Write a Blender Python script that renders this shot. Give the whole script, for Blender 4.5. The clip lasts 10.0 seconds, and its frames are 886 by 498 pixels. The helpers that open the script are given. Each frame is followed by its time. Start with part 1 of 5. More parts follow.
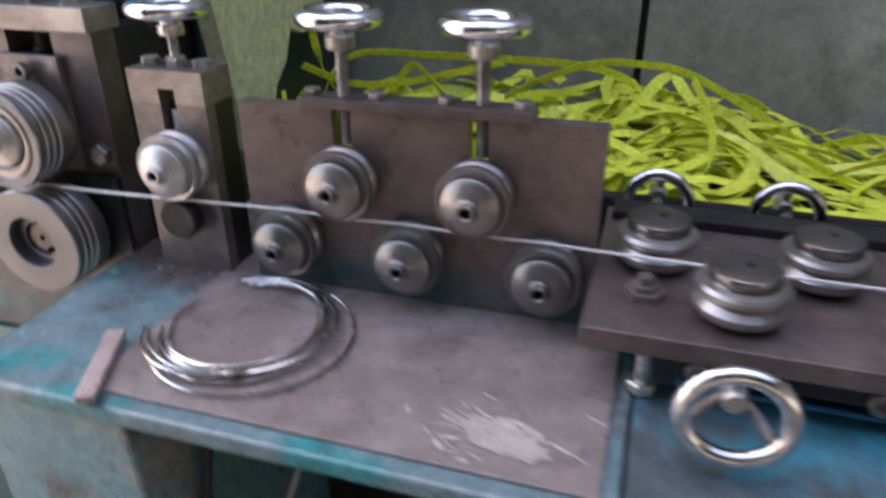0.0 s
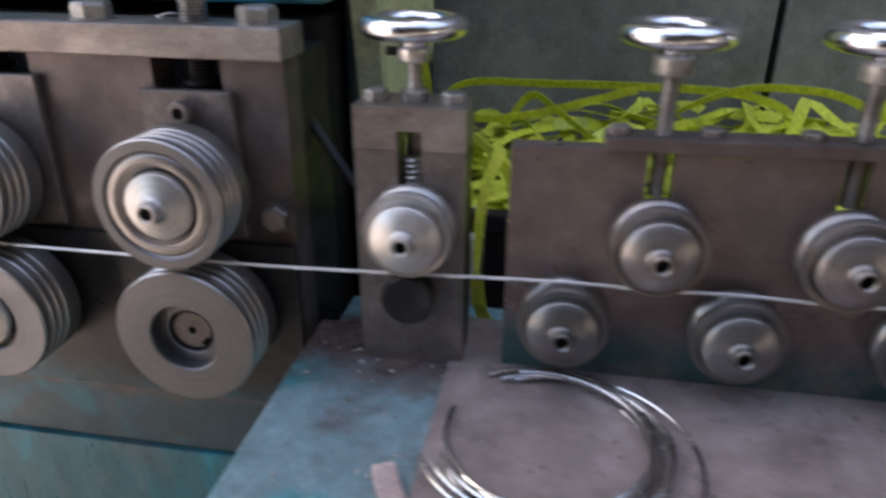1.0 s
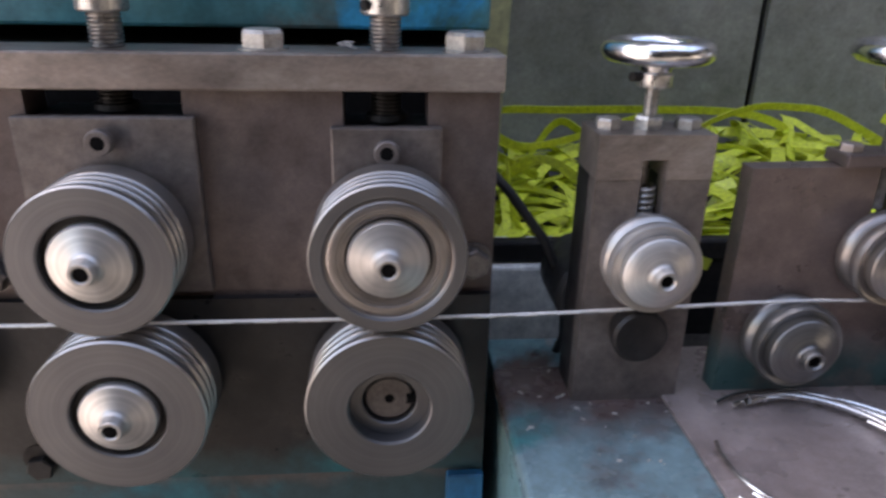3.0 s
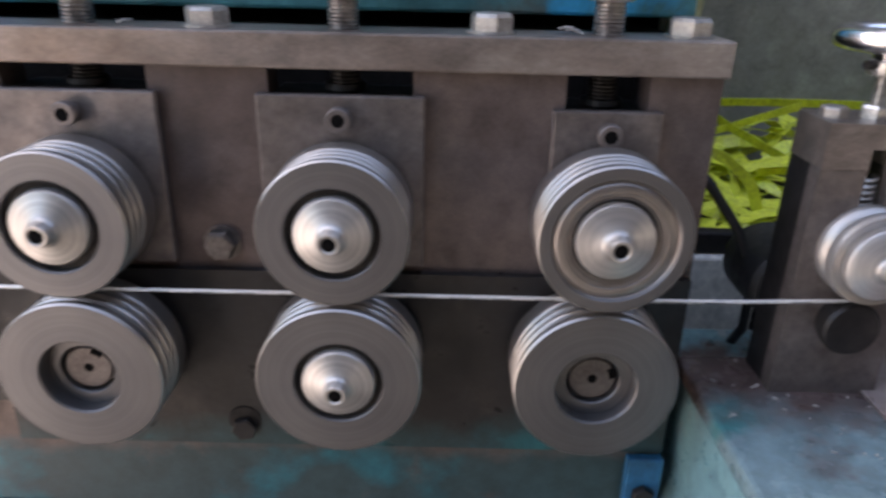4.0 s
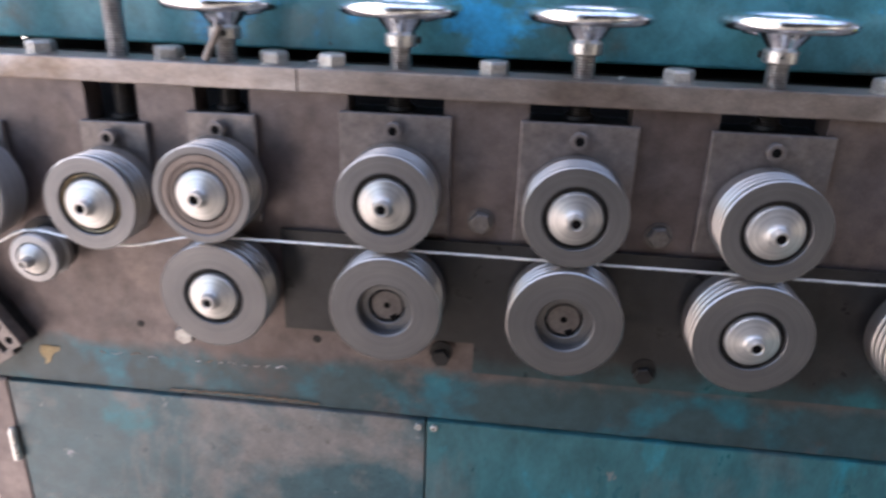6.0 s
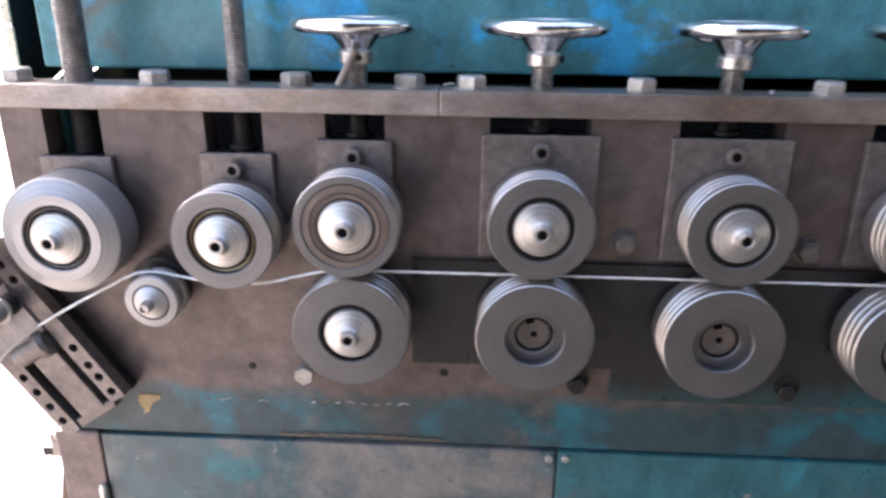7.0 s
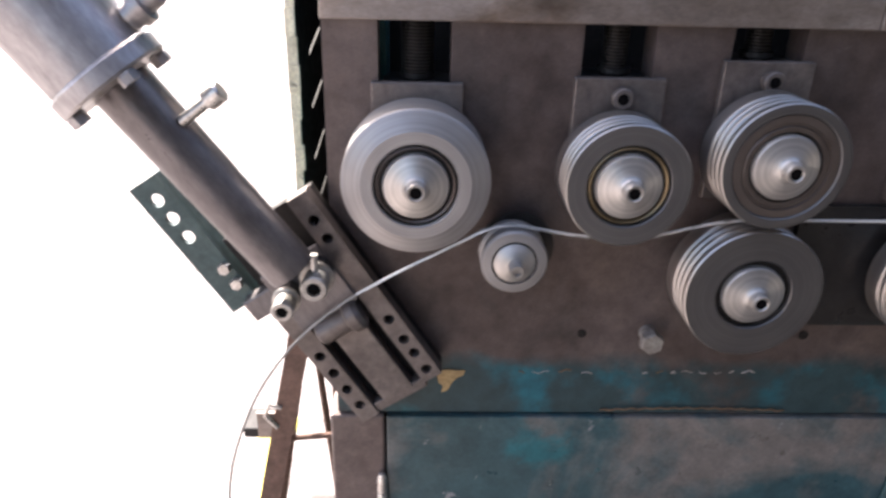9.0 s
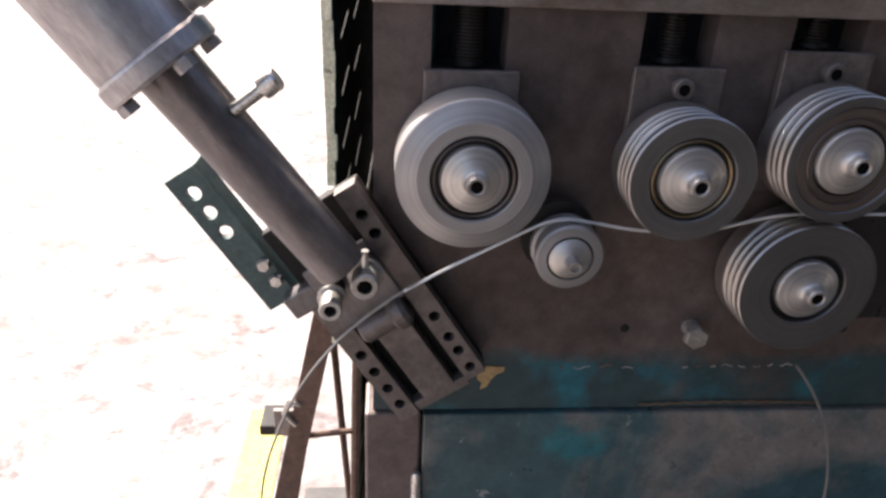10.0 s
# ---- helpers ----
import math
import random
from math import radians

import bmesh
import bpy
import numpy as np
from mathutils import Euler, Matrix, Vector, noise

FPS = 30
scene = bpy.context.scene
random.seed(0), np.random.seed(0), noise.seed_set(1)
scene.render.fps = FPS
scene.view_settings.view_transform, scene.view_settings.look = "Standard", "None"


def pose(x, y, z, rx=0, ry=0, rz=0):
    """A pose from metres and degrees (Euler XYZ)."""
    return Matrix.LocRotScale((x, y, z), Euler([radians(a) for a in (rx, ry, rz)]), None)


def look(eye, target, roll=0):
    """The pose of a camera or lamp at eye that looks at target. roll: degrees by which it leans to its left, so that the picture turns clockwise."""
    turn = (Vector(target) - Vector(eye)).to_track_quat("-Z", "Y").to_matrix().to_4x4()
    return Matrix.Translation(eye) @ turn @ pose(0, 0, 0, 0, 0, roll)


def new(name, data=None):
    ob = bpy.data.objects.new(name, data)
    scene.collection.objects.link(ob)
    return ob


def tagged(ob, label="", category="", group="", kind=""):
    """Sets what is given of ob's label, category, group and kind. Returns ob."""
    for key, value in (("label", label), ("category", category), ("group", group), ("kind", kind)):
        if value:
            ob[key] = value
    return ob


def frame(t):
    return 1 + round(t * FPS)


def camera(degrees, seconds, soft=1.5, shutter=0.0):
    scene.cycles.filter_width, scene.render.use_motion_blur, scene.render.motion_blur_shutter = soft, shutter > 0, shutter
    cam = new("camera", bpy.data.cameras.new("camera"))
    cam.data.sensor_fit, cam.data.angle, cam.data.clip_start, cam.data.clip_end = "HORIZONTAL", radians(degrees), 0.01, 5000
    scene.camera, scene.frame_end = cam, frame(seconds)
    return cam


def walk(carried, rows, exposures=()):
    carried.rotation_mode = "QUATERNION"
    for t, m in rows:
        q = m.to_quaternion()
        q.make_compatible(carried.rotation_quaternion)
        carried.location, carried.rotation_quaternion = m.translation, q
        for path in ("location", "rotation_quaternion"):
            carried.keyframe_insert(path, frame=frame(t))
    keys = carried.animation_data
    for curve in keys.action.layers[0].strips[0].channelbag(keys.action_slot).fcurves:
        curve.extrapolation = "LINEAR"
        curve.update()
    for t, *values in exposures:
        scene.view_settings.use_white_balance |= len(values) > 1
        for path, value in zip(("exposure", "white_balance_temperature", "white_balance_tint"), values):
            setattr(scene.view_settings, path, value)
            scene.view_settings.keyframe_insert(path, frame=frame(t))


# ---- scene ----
cam = camera(64.3, 10.0, soft=2.7, shutter=0.5)
PATH = [
    (0, (-0.012, -0.003, 1.311), (-0.537, 1.697, 0.398), -0.1),
    (0.5, (-0.175, 0.058, 1.297), (-0.646, 1.806, 0.446), -4.5),
    (1, (-0.353, 0.071, 1.277), (-0.657, 1.861, 0.438), 0.4),
    (1.5, (-0.511, 0.018, 1.295), (-0.561, 1.858, 0.514), 0.1),
    (2, (-0.567, 0.045, 1.28), (-0.389, 1.888, 0.524), 2.7),
    (2.2, (-0.592, 0.077, 1.283), (-0.365, 1.911, 0.519), 2.2),
    (3.3, (-0.673, 0.097, 1.26), (-0.527, 1.944, 0.507), 1.2),
    (3.5, (-0.697, 0.097, 1.262), (-0.564, 1.938, 0.492), 1.4),
    (4, (-0.762, 0.087, 1.258), (-0.756, 1.929, 0.481), 1.4),
    (4.5, (-0.788, 0.076, 1.262), (-0.881, 1.914, 0.479), 0.9),
    (5, (-0.855, 0.061, 1.263), (-1.036, 1.896, 0.489), 1.7),
    (5.5, (-0.943, -0.02, 1.278), (-1.236, 1.807, 0.519), 1.5),
    (6, (-1.082, -0.138, 1.307), (-1.281, 1.709, 0.564), 1.9),
    (6.2, (-1.119, -0.157, 1.311), (-1.318, 1.69, 0.569), 2.4),
    (7.3, (-1.345, -0.119, 1.286), (-1.363, 1.765, 0.615), 0.9),
    (7.5, (-1.394, -0.121, 1.278), (-1.355, 1.761, 0.602), 1.9),
    (8, (-1.557, -0.147, 1.269), (-1.368, 1.715, 0.564), 3.3),
    (8.5, (-1.655, -0.078, 1.255), (-1.484, 1.763, 0.493), 2.4),
    (9, (-1.695, -0.012, 1.248), (-1.63, 1.809, 0.425), 1.5),
    (9.5, (-1.75, -0.021, 1.253), (-1.62, 1.785, 0.403), 1.9),
    (10, (-1.768, 0.015, 1.244), (-1.602, 1.814, 0.386), 2.7),
]
walk(cam, [(t, look(eye, target, roll)) for t, eye, target, roll in PATH],
     exposures=[(0, 2.78, 7200, 17), (0.5, 2.6, 7150, 16), (1.2, 2.5, 7050, 15), (3.5, 2.62, 7150, 16), (5.0, 2.7, 6850, 14), (6.0, 2.74, 6600, 14), (8.0, 2.8, 6700, 16), (8.6, 2.45, 6700, 16), (9.2, 1.7, 6800, 15), (10, 1.25, 6850, 15)])
# ---- light: open yard on one side of a workshop with an added, unseen roof ----
world = bpy.data.worlds.new("sky")
scene.world = world
world.use_nodes = True
_wn = world.node_tree.nodes
_sky = _wn.new("ShaderNodeTexSky")
_sky.sky_type, _sky.sun_disc, _sky.dust_density = "NISHITA", False, 4.0
_sky.sun_elevation, _sky.sun_rotation = radians(48), radians(-40)
_wn["Background"].inputs[1].default_value = 0.15
world.node_tree.links.new(_sky.outputs[0], _wn["Background"].inputs[0])
_sun = bpy.data.lights.new("sun", "SUN")
_sun.energy, _sun.angle, _sun.color = 5.0, radians(0.6), (1.0, 0.96, 0.9)
_sunob = new("sun", _sun)
_sunob.matrix_world = look((-6, 8, 9), (0, 0, 0))


# ---- materials ----
def mat(name, base, rough=0.5, metal=0.0, tint=None, scale=20.0, amount=0.5, bump=0.1, bump_scale=120.0,
        rough_var=0.12, spots=None, spot_scale=6.0, spot_at=0.58, spot_soft=0.08, spot_rough=None, spot_metal=None,
        streak=(1, 1, 1), spec=0.5, below=None, below_axis=2, mottle=0.28, lathe_marks=False):
    m = bpy.data.materials.new(name)
    m.use_nodes = True
    nt = m.node_tree
    b = nt.nodes["Principled BSDF"]
    L = nt.links.new

    def node(kind):
        return nt.nodes.new("ShaderNode" + kind)
    co = node("TexCoord")
    mp = node("Mapping")
    mp.inputs["Scale"].default_value = streak
    L(co.outputs["Object"], mp.inputs[0])

    def nz(sc, det, rg=0.55):
        n = node("TexNoise")
        n.inputs["Scale"].default_value, n.inputs["Detail"].default_value, n.inputs["Roughness"].default_value = sc, det, rg
        L(mp.outputs[0], n.inputs["Vector"])
        return n
    big, fine = nz(scale, 5), nz(bump_scale, 3)
    mix = node("MixRGB")
    mix.inputs[1].default_value, mix.inputs[2].default_value = (*base, 1), (*(tint or [c * 0.6 for c in base]), 1)
    rp = node("ValToRGB")
    rp.color_ramp.elements[0].position, rp.color_ramp.elements[1].position = 0.5 - 0.22, 0.5 + 0.22
    rp.color_ramp.elements[1].color = (amount * 2 if amount < 0.5 else 1,) * 3 + (1,)
    L(big.outputs[0], rp.inputs[0])
    L(rp.outputs[0], mix.inputs[0])
    col = mix
    ro = node("MapRange")
    ro.inputs["To Min"].default_value, ro.inputs["To Max"].default_value = rough - rough_var, rough + rough_var
    rmix = nz(scale * 2.5 + 8, 5, 0.6)
    ro.inputs["From Min"].default_value, ro.inputs["From Max"].default_value = 0.3, 0.7
    L(rmix.outputs[0], ro.inputs[0])
    rough_out, metal_out = ro.outputs[0], None
    for i, (c, sc, at, soft) in enumerate(spots or ()):
        n = nz(sc, 7, 0.62)
        n.inputs["Distortion"].default_value = 0.4
        off = node("Mapping")
        off.inputs["Location"].default_value = (3.1 * i + 1.7, 5.3 * i, 2.2 * i)
        L(mp.outputs[0], off.inputs[0])
        L(off.outputs[0], n.inputs["Vector"])
        r2 = node("ValToRGB")
        r2.color_ramp.elements[0].position, r2.color_ramp.elements[1].position = at, at + soft
        L(n.outputs[0], r2.inputs[0])
        m2 = node("MixRGB")
        L(r2.outputs[0], m2.inputs[0])
        L(col.outputs[0], m2.inputs[1])
        m2.inputs[2].default_value = (*c, 1)
        col = m2
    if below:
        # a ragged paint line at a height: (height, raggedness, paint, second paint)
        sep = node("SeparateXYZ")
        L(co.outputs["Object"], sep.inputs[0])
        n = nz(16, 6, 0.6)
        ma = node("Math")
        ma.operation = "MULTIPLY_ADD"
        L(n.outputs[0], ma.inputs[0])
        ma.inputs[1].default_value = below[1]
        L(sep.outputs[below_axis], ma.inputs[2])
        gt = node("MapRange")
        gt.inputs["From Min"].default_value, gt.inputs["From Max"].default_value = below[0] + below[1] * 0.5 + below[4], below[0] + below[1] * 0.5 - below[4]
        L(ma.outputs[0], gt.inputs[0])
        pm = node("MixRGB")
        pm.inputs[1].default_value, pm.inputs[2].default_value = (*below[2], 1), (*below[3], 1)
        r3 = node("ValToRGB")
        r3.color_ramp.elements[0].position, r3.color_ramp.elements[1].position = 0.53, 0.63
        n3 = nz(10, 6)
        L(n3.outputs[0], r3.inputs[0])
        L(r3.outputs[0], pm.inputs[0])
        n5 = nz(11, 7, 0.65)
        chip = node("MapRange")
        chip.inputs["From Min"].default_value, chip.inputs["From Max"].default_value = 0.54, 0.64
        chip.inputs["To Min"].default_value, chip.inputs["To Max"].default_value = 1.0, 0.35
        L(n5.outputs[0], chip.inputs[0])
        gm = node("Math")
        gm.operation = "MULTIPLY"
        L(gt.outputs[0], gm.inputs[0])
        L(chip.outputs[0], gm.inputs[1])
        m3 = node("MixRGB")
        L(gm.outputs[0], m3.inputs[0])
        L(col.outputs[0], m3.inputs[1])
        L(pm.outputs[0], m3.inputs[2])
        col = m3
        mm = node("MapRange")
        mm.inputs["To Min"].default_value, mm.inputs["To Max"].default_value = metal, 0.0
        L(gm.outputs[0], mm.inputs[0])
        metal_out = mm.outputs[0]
    info = node("ObjectInfo")
    hv = node("HueSaturation")
    rr = node("MapRange")
    rr.inputs["To Min"].default_value, rr.inputs["To Max"].default_value = 0.9, 1.1
    L(info.outputs["Random"], rr.inputs[0])
    mid, fin = nz(scale * 4.5 + 14, 6, 0.65), nz(bump_scale * 2.2, 2, 0.5)
    if lathe_marks:
        sx = node("SeparateXYZ")
        L(co.outputs["Object"], sx.inputs[0])
        cx = node("CombineXYZ")
        L(sx.outputs[0], cx.inputs[0])
        L(sx.outputs[2], cx.inputs[1])
        ln = node("VectorMath")
        ln.operation = "LENGTH"
        L(cx.outputs[0], ln.inputs[0])
        c2 = node("CombineXYZ")
        L(ln.outputs["Value"], c2.inputs[0])
        L(sx.outputs[1], c2.inputs[1])
        for turned_noise in (fin, mid, rmix):
            L(c2.outputs[0], turned_noise.inputs["Vector"])
        fin.inputs["Scale"].default_value = 420
    m1 = node("MapRange")
    m1.inputs["From Min"].default_value, m1.inputs["From Max"].default_value = 0.3, 0.7
    m1.inputs["To Min"].default_value, m1.inputs["To Max"].default_value = 1 - mottle, 1 + mottle
    L(mid.outputs[0], m1.inputs[0])
    m4 = node("MapRange")
    m4.inputs["From Min"].default_value, m4.inputs["From Max"].default_value = 0.3, 0.7
    m4.inputs["To Min"].default_value, m4.inputs["To Max"].default_value = 0.9, 1.1
    L(fin.outputs[0], m4.inputs[0])
    v1, v2 = node("Math"), node("Math")
    v1.operation = v2.operation = "MULTIPLY"
    L(rr.outputs[0], v1.inputs[0])
    L(m1.outputs[0], v1.inputs[1])
    L(v1.outputs[0], v2.inputs[0])
    L(m4.outputs[0], v2.inputs[1])
    L(v2.outputs[0], hv.inputs["Value"])
    L(col.outputs[0], hv.inputs["Color"])
    L(hv.outputs[0], b.inputs["Base Color"])
    L(rough_out, b.inputs["Roughness"])
    b.inputs["Metallic"].default_value = metal
    if metal_out:
        L(metal_out, b.inputs["Metallic"])
    b.inputs["Specular IOR Level"].default_value = spec
    if bump:
        bp = node("Bump")
        bp.inputs["Strength"].default_value, bp.inputs["Distance"].default_value = bump, 0.002
        L(fine.outputs[0], bp.inputs["Height"])
        L(bp.outputs[0], b.inputs["Normal"])
    return m


PLATE = mat("oiled_steel_plate", (0.168, 0.134, 0.125), 0.42, 0.4, (0.092, 0.067, 0.06), 7, 0.75, 0.12, 220,
            spots=[((0.21, 0.16, 0.135), 4.5, 0.55, 0.2), ((0.085, 0.072, 0.068), 11, 0.6, 0.16), ((0.26, 0.225, 0.205), 26, 0.68, 0.1)])
# dark steel, lowered further so recessed parts carry shade in their colour
DARKPLATE = mat("dark_steel_with_shade", (0.03, 0.028, 0.028), 0.45, 0.3, (0.017, 0.016, 0.016), 12, 0.6, 0.15, 200, spec=0.35,
                spots=[((0.06, 0.05, 0.045), 7, 0.62, 0.2)])
# dark plate; shade round the rollers is put into its base colour
LOWPLATE = mat("shaded_plate_fading_to_teal", (0.027, 0.025, 0.025), 0.36, 0.1, (0.015, 0.014, 0.014), 12, 0.6, 0.15, 200, spec=0.45,
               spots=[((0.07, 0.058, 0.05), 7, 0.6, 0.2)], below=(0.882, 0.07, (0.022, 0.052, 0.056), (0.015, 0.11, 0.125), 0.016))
MAINPLATE = mat("oiled_plate_with_paint_line", (0.168, 0.134, 0.125), 0.42, 0.4, (0.092, 0.067, 0.06), 7, 0.75, 0.12, 220,
                spots=[((0.21, 0.16, 0.135), 4.5, 0.55, 0.2), ((0.085, 0.072, 0.068), 11, 0.6, 0.16), ((0.26, 0.225, 0.205), 26, 0.68, 0.1)],
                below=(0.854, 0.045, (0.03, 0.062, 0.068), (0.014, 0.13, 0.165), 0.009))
STRAIGHT = mat("brown_plate_with_paint_line", (0.185, 0.142, 0.13), 0.36, 0.45, (0.115, 0.087, 0.077), 8, 0.7, 0.1, 220,
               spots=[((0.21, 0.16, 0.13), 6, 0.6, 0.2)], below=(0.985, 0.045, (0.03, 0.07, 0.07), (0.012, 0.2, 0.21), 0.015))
BAR = mat("ground_steel_bar", (0.325, 0.288, 0.268), 0.4, 0.6, (0.2, 0.158, 0.132), 9, 0.6, 0.1, 260,
          spots=[((0.5, 0.46, 0.42), 7, 0.58, 0.2), ((0.17, 0.12, 0.085), 10, 0.6, 0.14)], streak=(0.5, 1, 1))
SLIDER = mat("milled_steel_slider", (0.19, 0.162, 0.148), 0.4, 0.45, (0.115, 0.096, 0.088), 18, 0.6, 0.1, 300,
             spots=[((0.24, 0.215, 0.2), 10, 0.62, 0.2), ((0.1, 0.08, 0.072), 16, 0.68, 0.12)])
ROLLER = mat("turned_tool_steel", (0.17, 0.165, 0.164), 0.42, 0.75, (0.125, 0.122, 0.125), 14, 0.5, 0.06, 500, 0.07,
             spots=[((0.21, 0.205, 0.2), 16, 0.62, 0.2)], mottle=0.14, lathe_marks=True)
SHAFT = mat("oily_brown_shaft", (0.165, 0.145, 0.136), 0.4, 0.6, (0.1, 0.085, 0.079), 60, 0.6, 0.1, 300)
GROOVE = mat("polished_groove_steel", (0.42, 0.398, 0.378), 0.34, 0.88, (0.3, 0.28, 0.265), 14, 0.5, 0.0, 500, 0.04, mottle=0.05, lathe_marks=True)
PALEROLL = mat("pale_turned_steel", (0.38, 0.366, 0.36), 0.46, 0.6, (0.31, 0.295, 0.288), 30, 0.5, 0.04, 500, 0.06, mottle=0.12, lathe_marks=True)
CAP = mat("turned_cap_steel", (0.54, 0.517, 0.49), 0.37, 0.7, (0.4, 0.375, 0.35), 40, 0.5, 0.05, 500, 0.08, mottle=0.14, lathe_marks=True)
BROWNROLL = mat("bronzed_steel", (0.33, 0.3, 0.28), 0.34, 0.8, (0.22, 0.195, 0.18), 30, 0.6, 0.06, 400, 0.07, mottle=0.14, lathe_marks=True)
STAINED = mat("brown_stained_steel", (0.15, 0.128, 0.118), 0.4, 0.7, (0.1, 0.082, 0.074), 30, 0.6, 0.06, 400, 0.07, mottle=0.14, lathe_marks=True)
BRASSY = mat("brassy_worn_steel", (0.3, 0.235, 0.14), 0.36, 0.8, (0.2, 0.15, 0.09), 30, 0.6, 0.06, 400, 0.07, mottle=0.14, lathe_marks=True)
# dark copy of the thread steel, holding the slot's shade
SLOTTHREAD = mat("slot_shaded_thread", (0.055, 0.05, 0.047), 0.42, 0.6, (0.03, 0.027, 0.025), 60, 0.5, 0.0, 300, 0.1)
# flat black for black parts, and for shade painted into gaps and recesses
BLACK = mat("flat_black_and_recess_shade", (0.01, 0.009, 0.009), 0.6, 0.0, (0.022, 0.019, 0.017), 40, 0.5, 0.1, 200, spec=0.25)
# near-black that paints the shade inside sockets, bores, keyways and nipple holes
HOLE = mat("hole_shade_black", (0.004, 0.004, 0.004), 0.9, 0.0, (0.006, 0.005, 0.005), 40, 0.5, 0.0, 200, 0.05, spec=0.05)
CHROME = mat("chrome_plate", (0.88, 0.87, 0.88), 0.19, 1.0, (0.72, 0.71, 0.72), 25, 0.4, 0.0, 200, 0.05)
ZINC = mat("zinc_plated_steel", (0.64, 0.625, 0.6), 0.33, 0.85, (0.44, 0.42, 0.395), 60, 0.5, 0.06, 300, 0.1)
PALEBOLT = mat("dull_zinc_bolt", (0.44, 0.425, 0.395), 0.42, 0.6, (0.3, 0.275, 0.25), 60, 0.5, 0.06, 300, 0.1)
BOLTGREY = mat("oily_bolt_steel", (0.22, 0.2, 0.19), 0.38, 0.7, (0.14, 0.125, 0.115), 60, 0.5, 0.06, 300, 0.1)
OCHRE = mat("ochre_filler", (0.42, 0.3, 0.14), 0.6, 0, (0.3, 0.2, 0.09), 60)
# blue paint, lowered to include the shade on the bracket
BLUE = mat("blue_paint_with_shade", (0.012, 0.11, 0.23), 0.4, 0.0, (0.01, 0.06, 0.12), 20, 0.6, 0.1, 120)
THREAD = mat("threaded_rod_steel", (0.46, 0.445, 0.43), 0.36, 0.8, (0.24, 0.215, 0.2), 60, 0.5, 0.0, 300, 0.1)
WIRE = mat("bright_drawn_wire", (0.9, 0.89, 0.87), 0.32, 0.4, (0.8, 0.79, 0.77), 40, 0.4, 0.0, 300, 0.04, mottle=0.04)
# same wire, darkened in colour to look backlit against the bright yard
RINGWIRE = mat("backlit_wire_steel", (0.32, 0.315, 0.31), 0.4, 0.75, (0.25, 0.245, 0.24), 40, 0.4, 0.0, 300, 0.04, mottle=0.04)
COILWIRE = mat("coiled_steel_wire", (0.78, 0.765, 0.75), 0.24, 1.0, (0.55, 0.53, 0.51), 40, 0.5, 0.0, 300, 0.06, mottle=0.1)
TEAL = mat("worn_teal_paint", (0.045, 0.18, 0.19), 0.42, 0.0, (0.03, 0.105, 0.115), 7, 0.8, 0.12, 160,
           spots=[((0.02, 0.24, 0.34), 5.5, 0.6, 0.06), ((0.11, 0.105, 0.095), 4.0, 0.56, 0.1), ((0.2, 0.15, 0.11), 7.0, 0.66, 0.05)])
BEDTOP = mat("grey_teal_bed_paint", (0.09, 0.11, 0.12), 0.38, 0.0, (0.055, 0.07, 0.078), 7, 0.7, 0.08, 160,
             spots=[((0.03, 0.3, 0.4), 4.5, 0.56, 0.12), ((0.12, 0.095, 0.085), 9, 0.63, 0.1)])
GUARD = mat("blue_green_guard_paint", (0.06, 0.26, 0.29), 0.36, 0.0, (0.05, 0.15, 0.155), 5, 0.8, 0.08, 120,
            spots=[((0.09, 0.12, 0.11), 8, 0.57, 0.1), ((0.03, 0.31, 0.52), 7, 0.55, 0.06), ((0.05, 0.025, 0.03), 30, 0.72, 0.03)])
PANEL = mat("scuffed_cabinet_paint", (0.05, 0.09, 0.094), 0.36, 0.0, (0.034, 0.095, 0.11), 5, 0.8, 0.1, 120,
            spots=[((0.2, 0.18, 0.162), 3.6, 0.51, 0.1), ((0.02, 0.14, 0.16), 6.5, 0.59, 0.07), ((0.3, 0.2, 0.13), 9, 0.64, 0.05), ((0.3, 0.3, 0.3), 26, 0.66, 0.04)])
PANELTEAL = mat("teal_cabinet_paint", (0.04, 0.11, 0.115), 0.36, 0.0, (0.026, 0.135, 0.15), 5, 0.8, 0.1, 120,
                spots=[((0.12, 0.115, 0.105), 4.2, 0.55, 0.14), ((0.018, 0.2, 0.24), 7, 0.6, 0.07), ((0.22, 0.2, 0.18), 24, 0.68, 0.04)], streak=(1, 1, 0.45))
TABLEPAINT = mat("chipped_table_paint", (0.12, 0.25, 0.27), 0.34, 0.0, (0.17, 0.3, 0.32), 14, 0.7, 0.12, 160,
                 spots=[((0.3, 0.29, 0.28), 9, 0.57, 0.08), ((0.1, 0.065, 0.055), 8, 0.55, 0.1), ((0.03, 0.02, 0.018), 40, 0.7, 0.03)])
BENCHTOP = mat("bench_paint_worn_to_brown", (0.13, 0.092, 0.083), 0.26, 0.1, (0.07, 0.048, 0.043), 12, 0.7, 0.14, 120, spec=0.6,
               spots=[((0.25, 0.21, 0.2), 13, 0.62, 0.08), ((0.03, 0.02, 0.018), 18, 0.63, 0.08)],
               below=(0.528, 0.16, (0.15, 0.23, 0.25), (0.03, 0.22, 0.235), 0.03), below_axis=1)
TABLE = mat("brown_oxide_steel_sheet", (0.32, 0.265, 0.25), 0.32, 0.15, (0.2, 0.155, 0.143), 8, 0.7, 0.06, 260,
            spots=[((0.36, 0.31, 0.3), 6, 0.6, 0.2), ((0.12, 0.085, 0.08), 9, 0.64, 0.15)])
PALEMARK = mat("pale_mark_steel", (0.62, 0.56, 0.52), 0.4, 0.3, (0.42, 0.35, 0.31), 60, 0.6, 0.1, 200)
